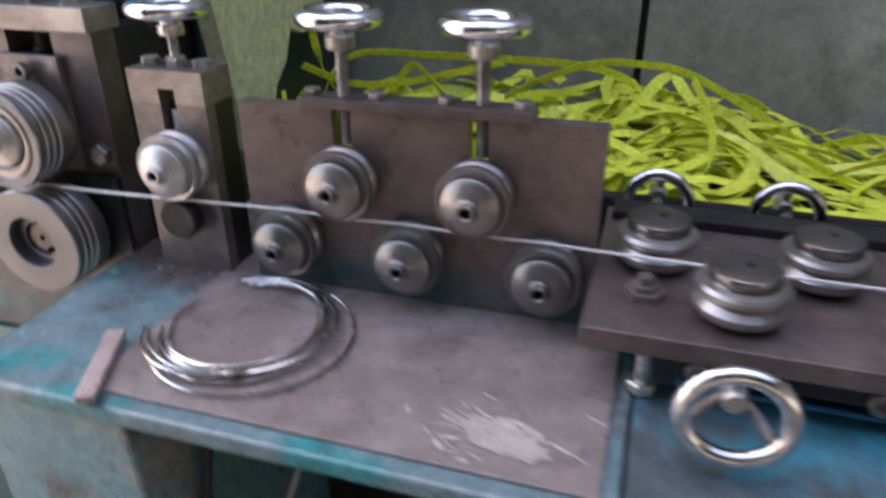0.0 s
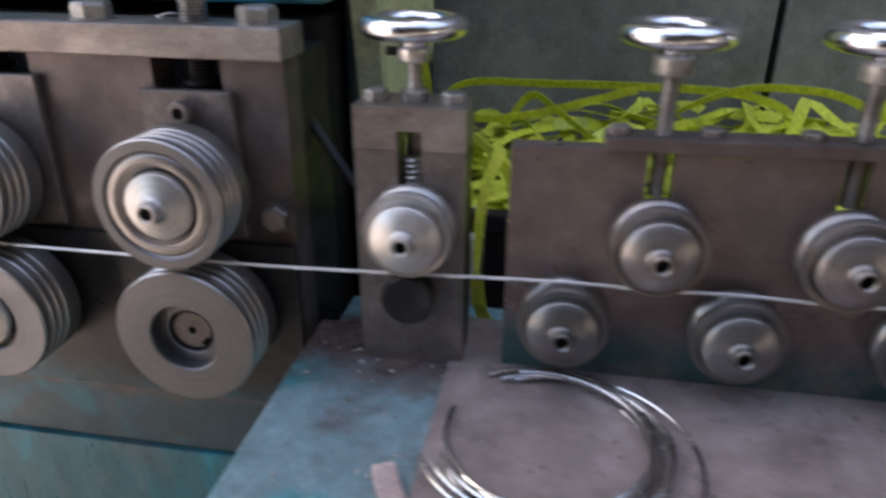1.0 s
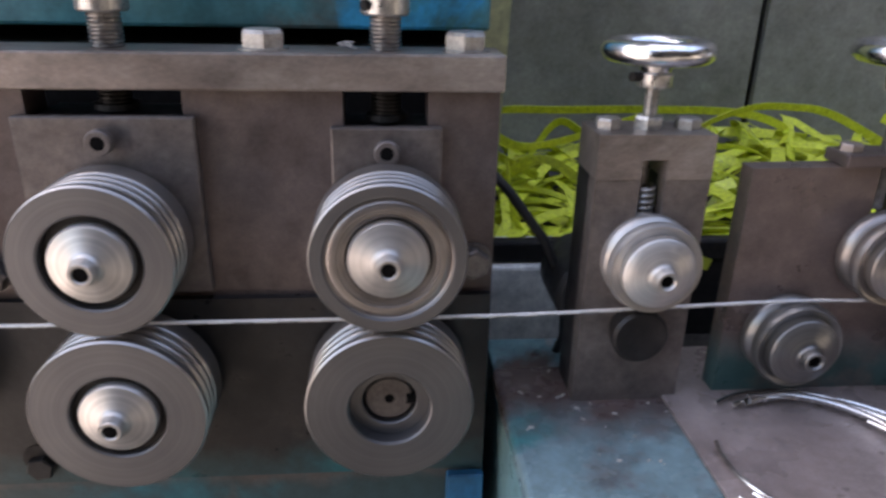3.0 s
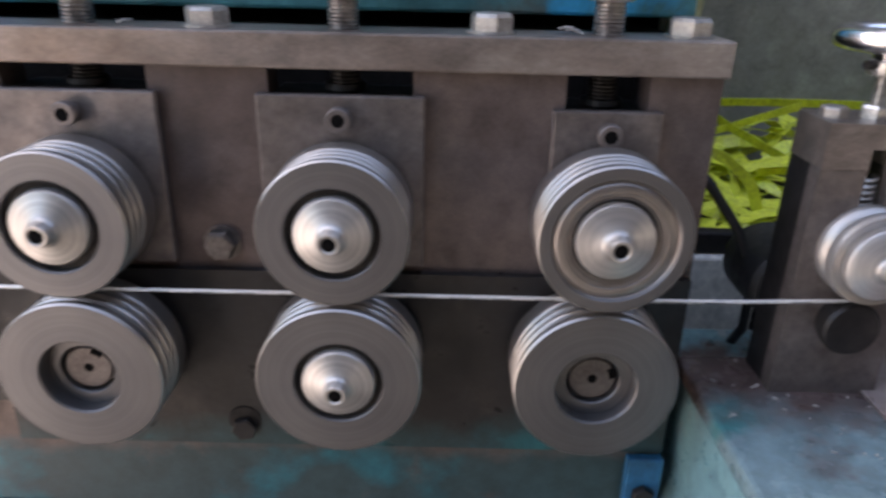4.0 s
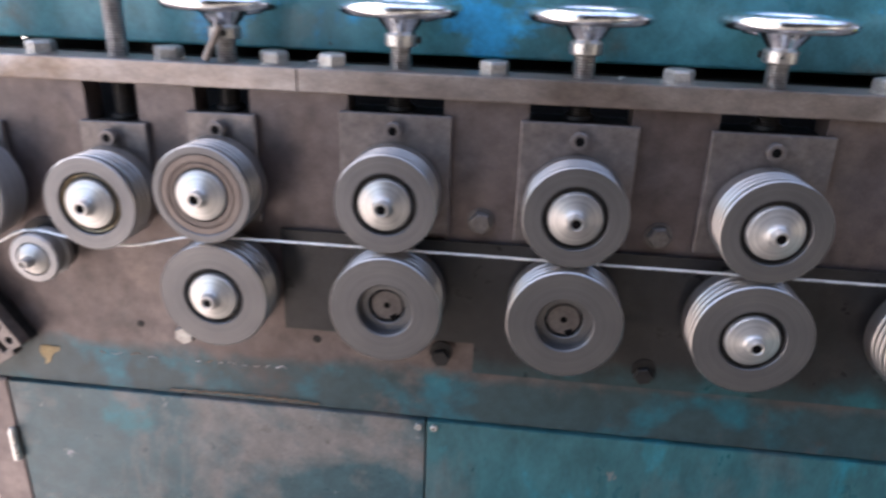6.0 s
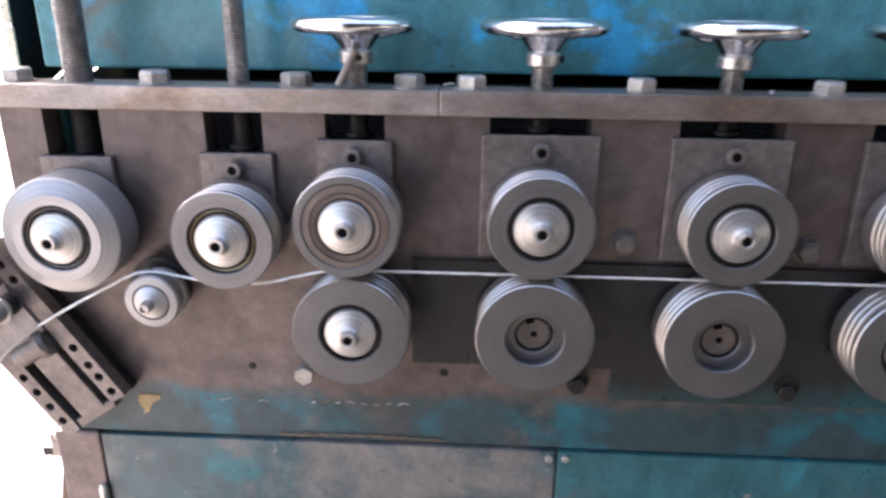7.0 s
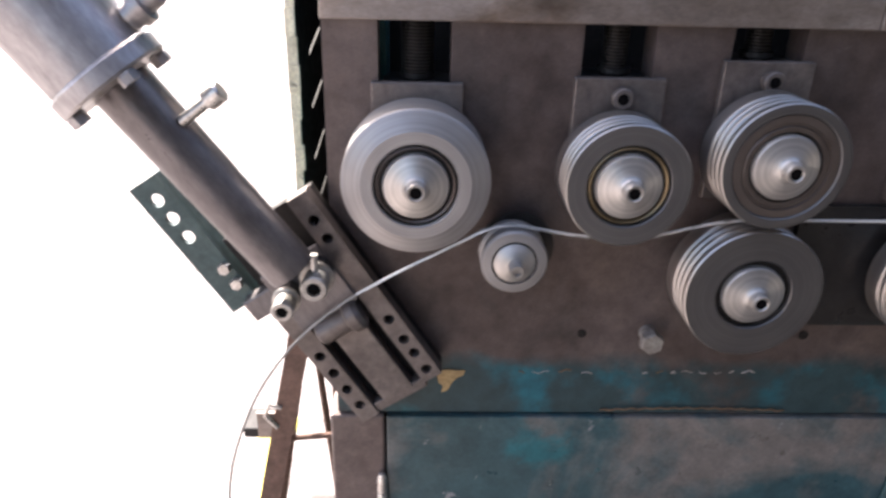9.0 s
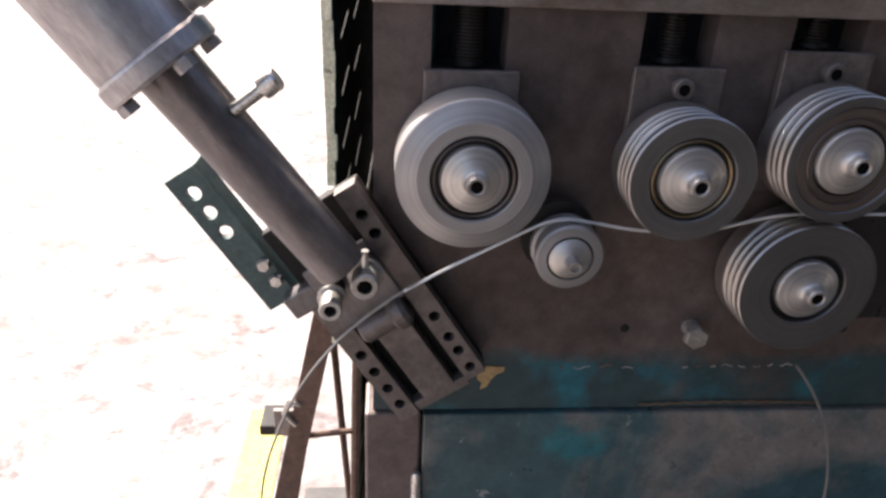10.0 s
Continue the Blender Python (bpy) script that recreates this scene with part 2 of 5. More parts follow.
SWARF = mat("bright_swarf", (0.75, 0.73, 0.7), 0.35, 0.5, (0.5, 0.46, 0.42), 60, 0.5, 0.0, 200)
STRAP = mat("yellow_green_strapping", (0.8, 0.83, 0.1), 0.34, 0.0, (0.68, 0.74, 0.05), 30, 0.6, 0.1, 200, 0.08)
WALL = mat("grey_green_sheet_wall", (0.37, 0.355, 0.33), 0.5, 0.0, (0.19, 0.183, 0.168), 4, 0.8, 0.08, 60,
           spots=[((0.4, 0.4, 0.36), 6, 0.58, 0.2), ((0.1, 0.1, 0.088), 5, 0.57, 0.15)])
CONC = mat("pale_yard_concrete", (0.33, 0.31, 0.3), 0.8, 0.0, (0.26, 0.235, 0.225), 3, 0.7, 0.2, 60,
           spots=[((0.2, 0.155, 0.145), 3.2, 0.5, 0.12), ((0.15, 0.12, 0.115), 9, 0.57, 0.08)])
# floor colour held dark so little light bounces up at the machine
SHOPFLOOR = mat("low_bounce_concrete", (0.075, 0.07, 0.065), 0.6, 0.0, (0.045, 0.042, 0.04), 3, 0.7, 0.2, 60)
# dark tone chosen so the unseen walls return little light
DARKWALL = mat("dark_plaster", (0.05, 0.048, 0.045), 0.8, 0.0, (0.03, 0.03, 0.03), 3, 0.7, 0.2, 60)
ROOFMAT = mat("roof_sheet", (0.3, 0.3, 0.29), 0.6, 0.2, (0.22, 0.21, 0.2), 3, 0.7, 0.1, 40)
YELLOW = mat("yellow_line_paint", (0.76, 0.64, 0.08), 0.6, 0.0, (0.62, 0.53, 0.14), 12, 0.6, 0.1, 90)
PALEGREEN = mat("pale_yellow_green_paint", (0.78, 0.78, 0.45), 0.6, 0.0, (0.64, 0.66, 0.38), 9, 0.7, 0.2, 90)
DARKGREEN = mat("dark_green_paint", (0.012, 0.036, 0.034), 0.45, 0.0, (0.008, 0.02, 0.02), 9, 0.7, 0.1, 90)
FLAKE = mat("flaking_olive_paint", (0.8, 0.76, 0.58), 0.7, 0.0, (0.6, 0.56, 0.4), 60, 0.6, 0.3, 200, spots=[((0.1, 0.09, 0.07), 90, 0.62, 0.08)])
RUST = mat("rusty_pipe", (0.17, 0.1, 0.075), 0.6, 0.3, (0.11, 0.065, 0.05), 20, 0.7, 0.2, 150)
CREAM = mat("grimy_pale_block", (0.86, 0.84, 0.77), 0.75, 0.0, (0.66, 0.63, 0.55), 10, 0.7, 0.2, 90)
RUBBER = mat("black_cable_rubber", (0.015, 0.015, 0.016), 0.5, 0.0, (0.03, 0.03, 0.03), 30, 0.5, 0.05, 90)
CYL = mat("cast_cylinder_metal", (0.42, 0.4, 0.4), 0.42, 0.6, (0.27, 0.24, 0.24), 12, 0.7, 0.12, 160,
          spots=[((0.55, 0.53, 0.52), 9, 0.58, 0.2), ((0.16, 0.14, 0.14), 6, 0.57, 0.18)], streak=(1, 1, 0.35))
TUBE = mat("grey_press_tube", (0.2, 0.185, 0.185), 0.38, 0.6, (0.1, 0.088, 0.09), 16, 0.7, 0.08, 200,
           spots=[((0.29, 0.27, 0.27), 12, 0.58, 0.15), ((0.07, 0.058, 0.056), 20, 0.62, 0.1)], streak=(1, 1, 0.3))
GREENPLATE = mat("dark_green_bracket", (0.06, 0.1, 0.1), 0.5, 0.2, (0.035, 0.06, 0.06), 20, 0.6, 0.1, 150)


# ---- mesh helpers ----
def part(name, bm, material, parent=None, label="", smooth=False):
    me = bpy.data.meshes.new(name)
    bmesh.ops.recalc_face_normals(bm, faces=bm.faces)
    if smooth:
        for f in bm.faces:
            f.smooth = True
        for e in bm.edges:
            if len(e.link_faces) == 2 and e.calc_face_angle(0) > (0.6 if smooth is True else smooth):
                e.smooth = False
    bm.to_mesh(me)
    bm.free()
    me.materials.append(material)
    ob = new(name, me)
    if parent:
        ob.parent = parent
    if label:
        ob["label"] = label
    return ob


def thing(name, m, label, category, group="", kind=""):
    ob = new(name)
    ob.matrix_basis = m
    return tagged(ob, label, category, group, kind)


def box(x0, x1, y0, y1, z0, z1, bev=0.0012, bm=None):
    bm = bm or bmesh.new()
    r = bmesh.ops.create_cube(bm, size=1)
    vs = r["verts"]
    for v in vs:
        v.co = ((x0 + x1) / 2 + v.co.x * (x1 - x0), (y0 + y1) / 2 + v.co.y * (y1 - y0), (z0 + z1) / 2 + v.co.z * (z1 - z0))
    if bev:
        es = list({e for v in vs for e in v.link_edges})
        bmesh.ops.bevel(bm, geom=es, offset=bev, segments=2, affect="EDGES", profile=0.5)
    return bm


def lathe(profile, n=48, axis="y", bm=None, at=(0, 0, 0)):
    """Turn (radius, height) pairs round an axis."""
    bm = bm or bmesh.new()
    rings = []
    ax, ay, az = at
    for r, h in profile:
        if r < 1e-6:
            rings.append([bm.verts.new((ax, ay + h, az) if axis == "y" else ((ax, ay, az + h) if axis == "z" else (ax + h, ay, az)))])
            continue
        ring = []
        for i in range(n):
            a = 2 * math.pi * i / n
            c, s = r * math.cos(a), r * math.sin(a)
            ring.append(bm.verts.new((ax + c, ay + h, az + s) if axis == "y" else ((ax + c, ay + s, az + h) if axis == "z" else (ax + h, ay + c, az + s))))
        rings.append(ring)
    for p, q in zip(rings, rings[1:]):
        for i in range(n):
            j = (i + 1) % n
            f = [p[i % len(p)], p[j % len(p)], q[j % len(q)], q[i % len(q)]]
            f = list(dict.fromkeys(f))
            if len(f) > 2:
                bm.faces.new(f)
    return bm


def hexhead(r, h, axis="y", socket=0.0, bm=None, at=(0, 0, 0), turn=0.0):
    """A hexagon bolt head of corner radius r, standing from 0 to -h (axis y) or +h (axis z)."""
    bm = bm or bmesh.new()
    s = -1 if axis == "y" else 1
    pts = [(r, 0), (r, s * h * 0.78), (r * 0.9, s * h), (0, s * h)]
    rings = []
    for rr, hh in pts:
        if rr == 0:
            rings.append(None)
            continue
        ring = []
        for i in range(6):
            a = math.pi / 3 * i + turn
            c, q = rr * math.cos(a), rr * math.sin(a)
            ring.append(bm.verts.new((at[0] + c, at[1] + hh, at[2] + q) if axis == "y" else (at[0] + c, at[1] + q, at[2] + hh)))
        rings.append(ring)
    for p, q in zip(rings[:2], rings[1:3]):
        for i in range(6):
            bm.faces.new((p[i], p[(i + 1) % 6], q[(i + 1) % 6], q[i]))
    bm.faces.new(rings[2])
    return bm


def socket_head(r, h, axis="y", bm=None, at=(0, 0, 0)):
    s = -1 if axis == "y" else 1
    prof = [(r, 0), (r, s * h * 0.9), (r * 0.9, s * h), (r * 0.55, s * h), (r * 0.5, s * h * 0.45), (0, s * h * 0.45)]
    return lathe(prof, 20, axis, bm, at)


def threads(r, z0, z1, pitch=0.0028, n=20, at=(0, 0, 0)):
    prof = [(0, z0)]
    z = z0
    while z < z1:
        prof += [(r * 0.86, z), (r, z + pitch * 0.35), (r, z + pitch * 0.55)]
        z += pitch
    prof += [(r * 0.86, z1), (0, z1)]
    return lathe(prof, n, "z", None, at)


def pipe(points, r, n=8, bm=None, caps=True):
    """A round rod along a line of points."""
    bm = bm or bmesh.new()
    P = [Vector(p) for p in points]
    rings, up = [], None
    for i, p in enumerate(P):
        d = (P[min(i + 1, len(P) - 1)] - P[max(i - 1, 0)]).normalized()
        if up is None:
            up = d.orthogonal().normalized()
        up = (up - d * up.dot(d)).normalized()
        side = d.cross(up)
        rings.append([bm.verts.new(p + (up * math.cos(2 * math.pi * k / n) + side * math.sin(2 * math.pi * k / n)) * r) for k in range(n)])
    for a, b in zip(rings, rings[1:]):
        for k in range(n):
            bm.faces.new((a[k], a[(k + 1) % n], b[(k + 1) % n], b[k]))
    if caps:
        bm.faces.new(rings[0])
        bm.faces.new(rings[-1])
    return bm


def slab(xs, zs, gone, y0, y1):
    """An upright plate cut on a grid of x and z lines; gone(i, j) names the cells that are open."""
    bm = bmesh.new()
    V = {}

    def v(i, k, j):
        if (i, k, j) not in V:
            V[(i, k, j)] = bm.verts.new((xs[i], (y0, y1)[k], zs[j]))
        return V[(i, k, j)]
    nx, nz = len(xs) - 1, len(zs) - 1

    def solid(i, j):
        return 0 <= i < nx and 0 <= j < nz and not gone(i, j)
    for i in range(nx):
        for j in range(nz):
            if not solid(i, j):
                continue
            bm.faces.new([v(i, 0, j), v(i + 1, 0, j), v(i + 1, 0, j + 1), v(i, 0, j + 1)])
            bm.faces.new([v(i, 1, j), v(i, 1, j + 1), v(i + 1, 1, j + 1), v(i + 1, 1, j)])
            for di, dj, a, b in ((-1, 0, (i, j), (i, j + 1)), (1, 0, (i + 1, j), (i + 1, j + 1)), (0, -1, (i, j), (i + 1, j)), (0, 1, (i, j + 1), (i + 1, j + 1))):
                if not solid(i + di, j + dj):
                    bm.faces.new([v(a[0], 0, a[1]), v(b[0], 0, b[1]), v(b[0], 1, b[1]), v(a[0], 1, a[1])])
    return bm


def holed_strip(x0, x1, y0, y1, z0, z1, holes, r, n=20):
    """A flat bar along z with round holes through it at the heights given; the rest of it is solid."""
    bm = bmesh.new()
    w = (x1 - x0) / 2
    xm = (x0 + x1) / 2

    def wall(loop, flip=False):
        a = [bm.verts.new((x, y0, z)) for x, z in loop]
        b = [bm.verts.new((x, y1, z)) for x, z in loop]
        for i in range(len(loop)):
            j = (i + 1) % len(loop)
            bm.faces.new((a[i], a[j], b[j], b[i]))
        return a, b

    def rect(za, zb):
        for y in (y0, y1):
            bm.faces.new([bm.verts.new(c) for c in ((x0, y, za), (x1, y, za), (x1, y, zb), (x0, y, zb))])
    last = z0
    half = min(w, r * 1.4)
    for h in sorted(holes):
        rect(last, h - half) if h - half > last + 1e-5 else None
        for y in (y0, y1):
            inner = [bm.verts.new((xm + r * math.cos(2 * math.pi * k / n), y, h + r * math.sin(2 * math.pi * k / n))) for k in range(n)]
            outer = []
            for k in range(n):
                c, s = math.cos(2 * math.pi * k / n), math.sin(2 * math.pi * k / n)
                q = min(w / abs(c) if abs(c) > 1e-6 else 9, half / abs(s) if abs(s) > 1e-6 else 9)
                outer.append(bm.verts.new((xm + c * q, y, h + s * q)))
            for k in range(n):
                bm.faces.new((inner[k], inner[(k + 1) % n], outer[(k + 1) % n], outer[k]))
            corners = [(x1, h + half), (x0, h + half), (x0, h - half), (x1, h - half)]
            for cx, cz in corners:
                near = sorted(outer, key=lambda v: (v.co.x - cx) ** 2 + (v.co.z - cz) ** 2)[:2]
                if min((v.co.x - cx) ** 2 + (v.co.z - cz) ** 2 for v in near) > 1e-9:
                    bm.faces.new((near[0], near[1], bm.verts.new((cx, y, cz))))
        wall([(xm + r * math.cos(2 * math.pi * k / n), h + r * math.sin(2 * math.pi * k / n)) for k in range(n)])
        last = h + half
    rect(last, z1) if z1 > last else None
    wall([(x0, z0), (x1, z0), (x1, z1), (x0, z1)])
    bmesh.ops.remove_doubles(bm, verts=bm.verts, dist=1e-5)
    return bm


def torus(R, r, n=48, k=12, axis="z", bm=None, at=(0, 0, 0), squash=1.0):
    bm = bm or bmesh.new()
    rings = []
    for i in range(n):
        a = 2 * math.pi * i / n
        ring = []
        for j in range(k):
            b = 2 * math.pi * j / k
            q, h = R + r * math.cos(b), r * squash * math.sin(b)
            c, s = q * math.cos(a), q * math.sin(a)
            ring.append(bm.verts.new((at[0] + c, at[1] + s, at[2] + h) if axis == "z" else (at[0] + c, at[1] + h, at[2] + s)))
        rings.append(ring)
    for i in range(n):
        p, q = rings[i], rings[(i + 1) % n]
        for j in range(k):
            bm.faces.new((p[j], p[(j + 1) % k], q[(j + 1) % k], q[j]))
    return bm


# ---- the place ----
WY = 0.545          # the plane in which the wire runs
FACE = 0.524        # front faces of the main rollers
tagged(part("ground", box(-60, 60, -60, 60, -0.3, -0.02, 0), CONC), "pale sunlit concrete yard", "ground", kind="structure")
tagged(part("floor", box(-1.95, 4, -4, 1.3, -0.02, 0.0, 0), SHOPFLOOR), "concrete workshop floor, darkened to limit bounced light", "floor", kind="structure")
wall = tagged(new("wall_north"), "grey-green sheet wall in tall panels with dark joints", "wall", kind="structure")
part("backing", box(-1.77, 4, 1.225, 1.3, 0, 3.5, 0), BLACK, wall)
for x0, x1 in ((-1.77, -0.9), (-0.892, -0.056), (-0.044, 0.9), (0.908, 1.9), (1.908, 4)):
    part("panel", box(x0, x1, 1.212, 1.225, 0, 3.5, 0.002), WALL, wall)
# unseen wall, added to close the east side
tagged(part("wall_east", box(4, 4.1, -4, 1.3, 0, 3.5, 0), WALL), "grey-green unseen wall added to close the room", "wall", kind="structure")
# unseen walls, added to block side light and soak up front bounce
tagged(part("wall_west", box(-1.95, -1.85, -4.1, -1.3, 0, 3.5, 0), DARKWALL), "dark unseen wall added to narrow the open end", "wall", kind="structure")
tagged(part("wall_south", box(-1.85, 4.1, -4.1, -4, 0, 3.5, 0), DARKWALL), "dark unseen wall added to cut bounce from the front", "wall", kind="structure")
# unseen roof, its openings placed to steer skylight onto machine and bench
roof = box(-1.9, -0.62, 0.55, 1.3, 3.5, 3.55, 0)
box(-0.62, 2.4, 1.19, 1.3, 3.5, 3.55, 0, roof)
box(2.4, 4.1, -4.1, 1.3, 3.5, 3.55, 0, roof)
box(-1.9, -0.3, -4.1, -1.7, 3.5, 3.55, 0, roof)
box(-0.3, 2.4, -4.1, -1.3, 3.5, 3.55, 0, roof)
tagged(part("ceiling", roof, ROOFMAT), "unseen sheet roof added to shape the light through a wide well", "ceiling", kind="structure")
line = tagged(part("floor_marking", box(-2.13, -2.03, 1.2, 1.62, -0.02, -0.017, 0), YELLOW), "worn yellow paint mark on the concrete", "marking", kind="structure")

# ---- main frame of the rolling line ----
frame_ob = thing("roll_stand", pose(0, 0, 0), "oil-stained steel roll stand with worn teal paint", "machine")
SLOTS = [(-1.732, -1.671), (-1.561, -1.5), (-1.435, -1.373), (-1.266, -1.164), (-1.076, -0.972), (-0.887, -0.784), (-0.676, -0.617)]
xs = sorted([-1.778, -0.566] + [x for s in SLOTS for x in s])
part("front_plate", slab(xs, [0.79, 1.1, 1.181], lambda i, j: j == 1 and i % 2 == 1, 0.589, 0.622), MAINPLATE, frame_ob)
part("lower_plate", slab([-1.345, -1.12, -0.567], [0.863, 0.902, 1.027], lambda i, j: i == 0 and j == 0, 0.582, 0.589), LOWPLATE, frame_ob, "dark steel lower plate, roller shade in its colour")
part("top_bar", box(-1.7785, -1.3178, 0.583, 0.632, 1.181, 1.206, 0.0015), BAR, frame_ob, "ground steel bar")
part("top_bar", box(-1.3170, -0.5640, 0.583, 0.632, 1.181, 1.206, 0.0015), BAR, frame_ob, "ground steel bar")
part("end_plate", box(-0.60, -0.569, 0.6225, 0.70, 0.80, 1.180, 0.001), DARKPLATE, frame_ob)
part("end_plate", box(-1.7765, -1.727, 0.6225, 0.699, 0.80, 1.180, 0.001), TEAL, frame_ob)
# housing is black so that the plate slots look unlit inside
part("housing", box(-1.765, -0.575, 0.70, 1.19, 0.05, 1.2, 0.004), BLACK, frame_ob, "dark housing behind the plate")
part("guard", box(-1.776, -0.562, 0.68, 1.19, 1.213, 1.75, 0.003), GUARD, frame_ob, "blue-green painted sheet guard")
part("column", box(-1.786, -1.7295, 0.584, 0.64, 0, 0.7885, 0.003), PLATE, frame_ob, "bare steel corner column")
part("cabinet_body", box(-1.77, -0.57, 0.602, 1.19, 0.05, 0.7885, 0.002), DARKGREEN, frame_ob)
for x0, x1 in ((-1.7275, -1.1745), (-1.1722, -0.572)):
    door = part("door", box(x0, x1, 0.584, 0.601, 0.1, 0.7868, 0.0015), PANEL if x0 < -1.5 else PANELTEAL, frame_ob, "scuffed teal sheet door" if x0 < -1.5 else "teal sheet door, less worn")
    part("door_screw", socket_head(0.0045, 0.004, bm=None, at=(-1.183 if x0 < -1.5 else -1.1635, 0.584, 0.779)), ZINC, door)
hinge = lathe([(0, -0.025), (0.0055, -0.025), (0.0055, -0.002), (0.0045, 0), (0.0055, 0.002), (0.0055, 0.02), (0.003, 0.026), (0, 0.026)], 14, "z", None, (-1.733, 0.5785, 0.69))
part("hinge", hinge, ZINC, frame_ob, "bare metal barrel hinge", True)
# weld bead along the seam
WELD = mat("rusty_weld", (0.17, 0.09, 0.045), 0.5, 0.3, (0.3, 0.19, 0.11), 60)
bead = pipe([(-1.505 + 0.004 * i, 0.5868, 0.7945 + 0.0009 * math.sin(i * 1.7) + 0.0026 * math.sin(i * 0.064)) for i in range(50)], 0.0009, 6)
part("weld_bead", bead, WELD, frame_ob, "rust-brown weld bead", True)
rngp = random.Random(12)
x = -1.612
while x < -1.345:
    l = rngp.uniform(0.004, 0.017)
    if rngp.random() < 0.62:
        z = 0.8405 + rngp.uniform(-0.0015, 0.0015)
        n = max(3, int(l / 0.0025))
        part("paint_chip", pipe([(x + l * i / n, 0.5886, z + rngp.uniform(-0.0008, 0.0008) + 0.0012 * math.sin(70 * x + i)) for i in range(n + 1)], rngp.uniform(0.0004, 0.0008), 5), rngp.choice((PALEMARK, PALEMARK, WELD)), frame_ob, "chipped paint edge")
    x += l + rngp.uniform(0.002, 0.012)
blot = bmesh.new()
blot.faces.new([blot.verts.new((-1.662 + u, 0.5886, 0.83 + v)) for u, v in ((-0.014, 0.004), (-0.012, 0.012), (-0.002, 0.013), (0.007, 0.012), (0.014, 0.012), (0.0125, 0.006), (0.006, 0.003), (0.001, -0.003), (-0.003, -0.012), (-0.0095, -0.015), (-0.008, -0.007), (-0.0125, -0.003))])
r = bmesh.ops.extrude_face_region(blot, geom=blot.faces[:])
bmesh.ops.translate(blot, vec=(0, -0.0009, 0), verts=[v for v in r["geom"] if isinstance(v, bmesh.types.BMVert)])
part("paint_blot", blot, OCHRE, frame_ob, "ochre filler patch")
part("blue_bracket", box(-0.598, -0.567, 0.572, 0.5815, 0.806, 0.862, 0.0015), BLUE, frame_ob, "blue painted bracket, shade kept in its colour")
part("bracket_bolt", hexhead(0.010, 0.007, "y", 0, None, (-0.582, 0.572, 0.826), 0.5), DARKPLATE, frame_ob)
# bolts through the plate
for x, z, y in ((-1.475, 1.053, 0.589), (-1.12, 1.051, 0.589), (-0.93, 1.048, 0.589), (-0.581, 1.053, 0.589)):
    b = lathe([(0.0145, 0.0), (0.0145, -0.002), (0, -0.002)], 20, "y", None, (x, y, z))
    hexhead(0.0125, 0.009, "y", 0, b, (x, y - 0.002, z), 0.3 + x * 7)
    lathe([(0.0098, -0.0098), (0.0098, -0.0118), (0.0085, -0.0122), (0, -0.0122)], 20, "y", b, (x, y, z))
    part("plate_bolt", b, BOLTGREY, frame_ob, "oily hexagon bolt")
b = lathe([(0.0085, 0), (0.0085, -0.012), (0, -0.012)], 16, "y", None, (-1.468, 0.589, 0.888))
hexhead(0.012, 0.009, "y", 0, b, (-1.468, 0.577, 0.886), 0.4)
part("plate_bolt", b, PALEBOLT, frame_ob, "protruding hexagon bolt")
for x, z, y, r in ((-1.533, 0.886, 0.589, 0.0045), (-1.309, 0.886, 0.589, 0.005)):
    # hole is a thin black disc, its inner shade painted on the plate
    part("drilled_hole", lathe([(0, -0.0006), (r, -0.0006), (r, 0.0)], 14, "y", None, (x, y, z)), BLACK, frame_ob)
for x in (-1.158, -0.925):
    # black disc paints the shade of a recess round the bolt
    part("bolt_recess", lathe([(0, -0.001), (0.0135, -0.001), (0.0135, 0.0)], 18, "y", None, (x, 0.5819, 0.888)), BLACK, frame_ob)
    part("recess_bolt", hexhead(0.011, 0.006, "y", 0, None, (x, 0.581, 0.881), 0.2), DARKPLATE, frame_ob)
for i, x in enumerate((-1.761, -1.614, -1.466, -1.349, -1.286, -1.115, -0.930, -0.730, -0.590)):
    b = lathe([(0.0175, 0), (0.0175, 0.0015), (0, 0.0015)], 20, "z", None, (x, 0.606, 1.206))
    hexhead(0.0155, 0.012, "z", 0, b, (x, 0.606, 1.2075), i * 0.7)
    part("bar_bolt", b, PALEBOLT, frame_ob, "pale zinc hexagon bolt")
# slotted side panel at the open end, standing off the housing
PU = (0, 0.045, 0.1, 0.135, 0.19, 0.225, 0.28, 0.4)
edge = thing("perforated_guard", pose(0, 0, 0), "black slotted sheet guard with a flaking pale edge", "guard")
for us, z0, z1 in ((PU, 0.84, 1.72), (PU[3:], 0.14, 0.80)):
    pz = [z0]
    while pz[-1] < z1:
        pz += [pz[-1] + 0.0235, pz[-1] + 0.0285, pz[-1] + 0.052, pz[-1] + 0.057]
    shift = len(PU) - len(us)
    sheet_bm = slab(us, pz, lambda i, j: pz[j] < 1.24 and ((i + shift == 1 and j % 4 == 1) or (i + shift == 3 and j % 4 == 3)), 0, 0.0025)
    for v in sheet_bm.verts:
        u, d = v.co.x, v.co.y
        v.co = (-1.817 + 0.0995 * u - d, 0.70 + 0.995 * u, v.co.z + (u - 0.1) * 0.4)
    part("sheet", sheet_bm, BLACK, edge)
part("foot", box(-1.81, -1.775, 0.84, 1.09, 0.0, 0.16, 0.002), BLACK, edge)
rng0 = random.Random(3)
for k in range(35):
    z = 0.80 + 0.027 * k
    part("flake", box(-1.8255 - rng0.uniform(0, 0.0025), -1.8165 + rng0.uniform(-0.0015, 0.0012), 0.696, 0.6995, z, z + 0.0268 - rng0.choice((0, 0, 0.003)), 0.0006), FLAKE, edge, "flaking pale olive edge")

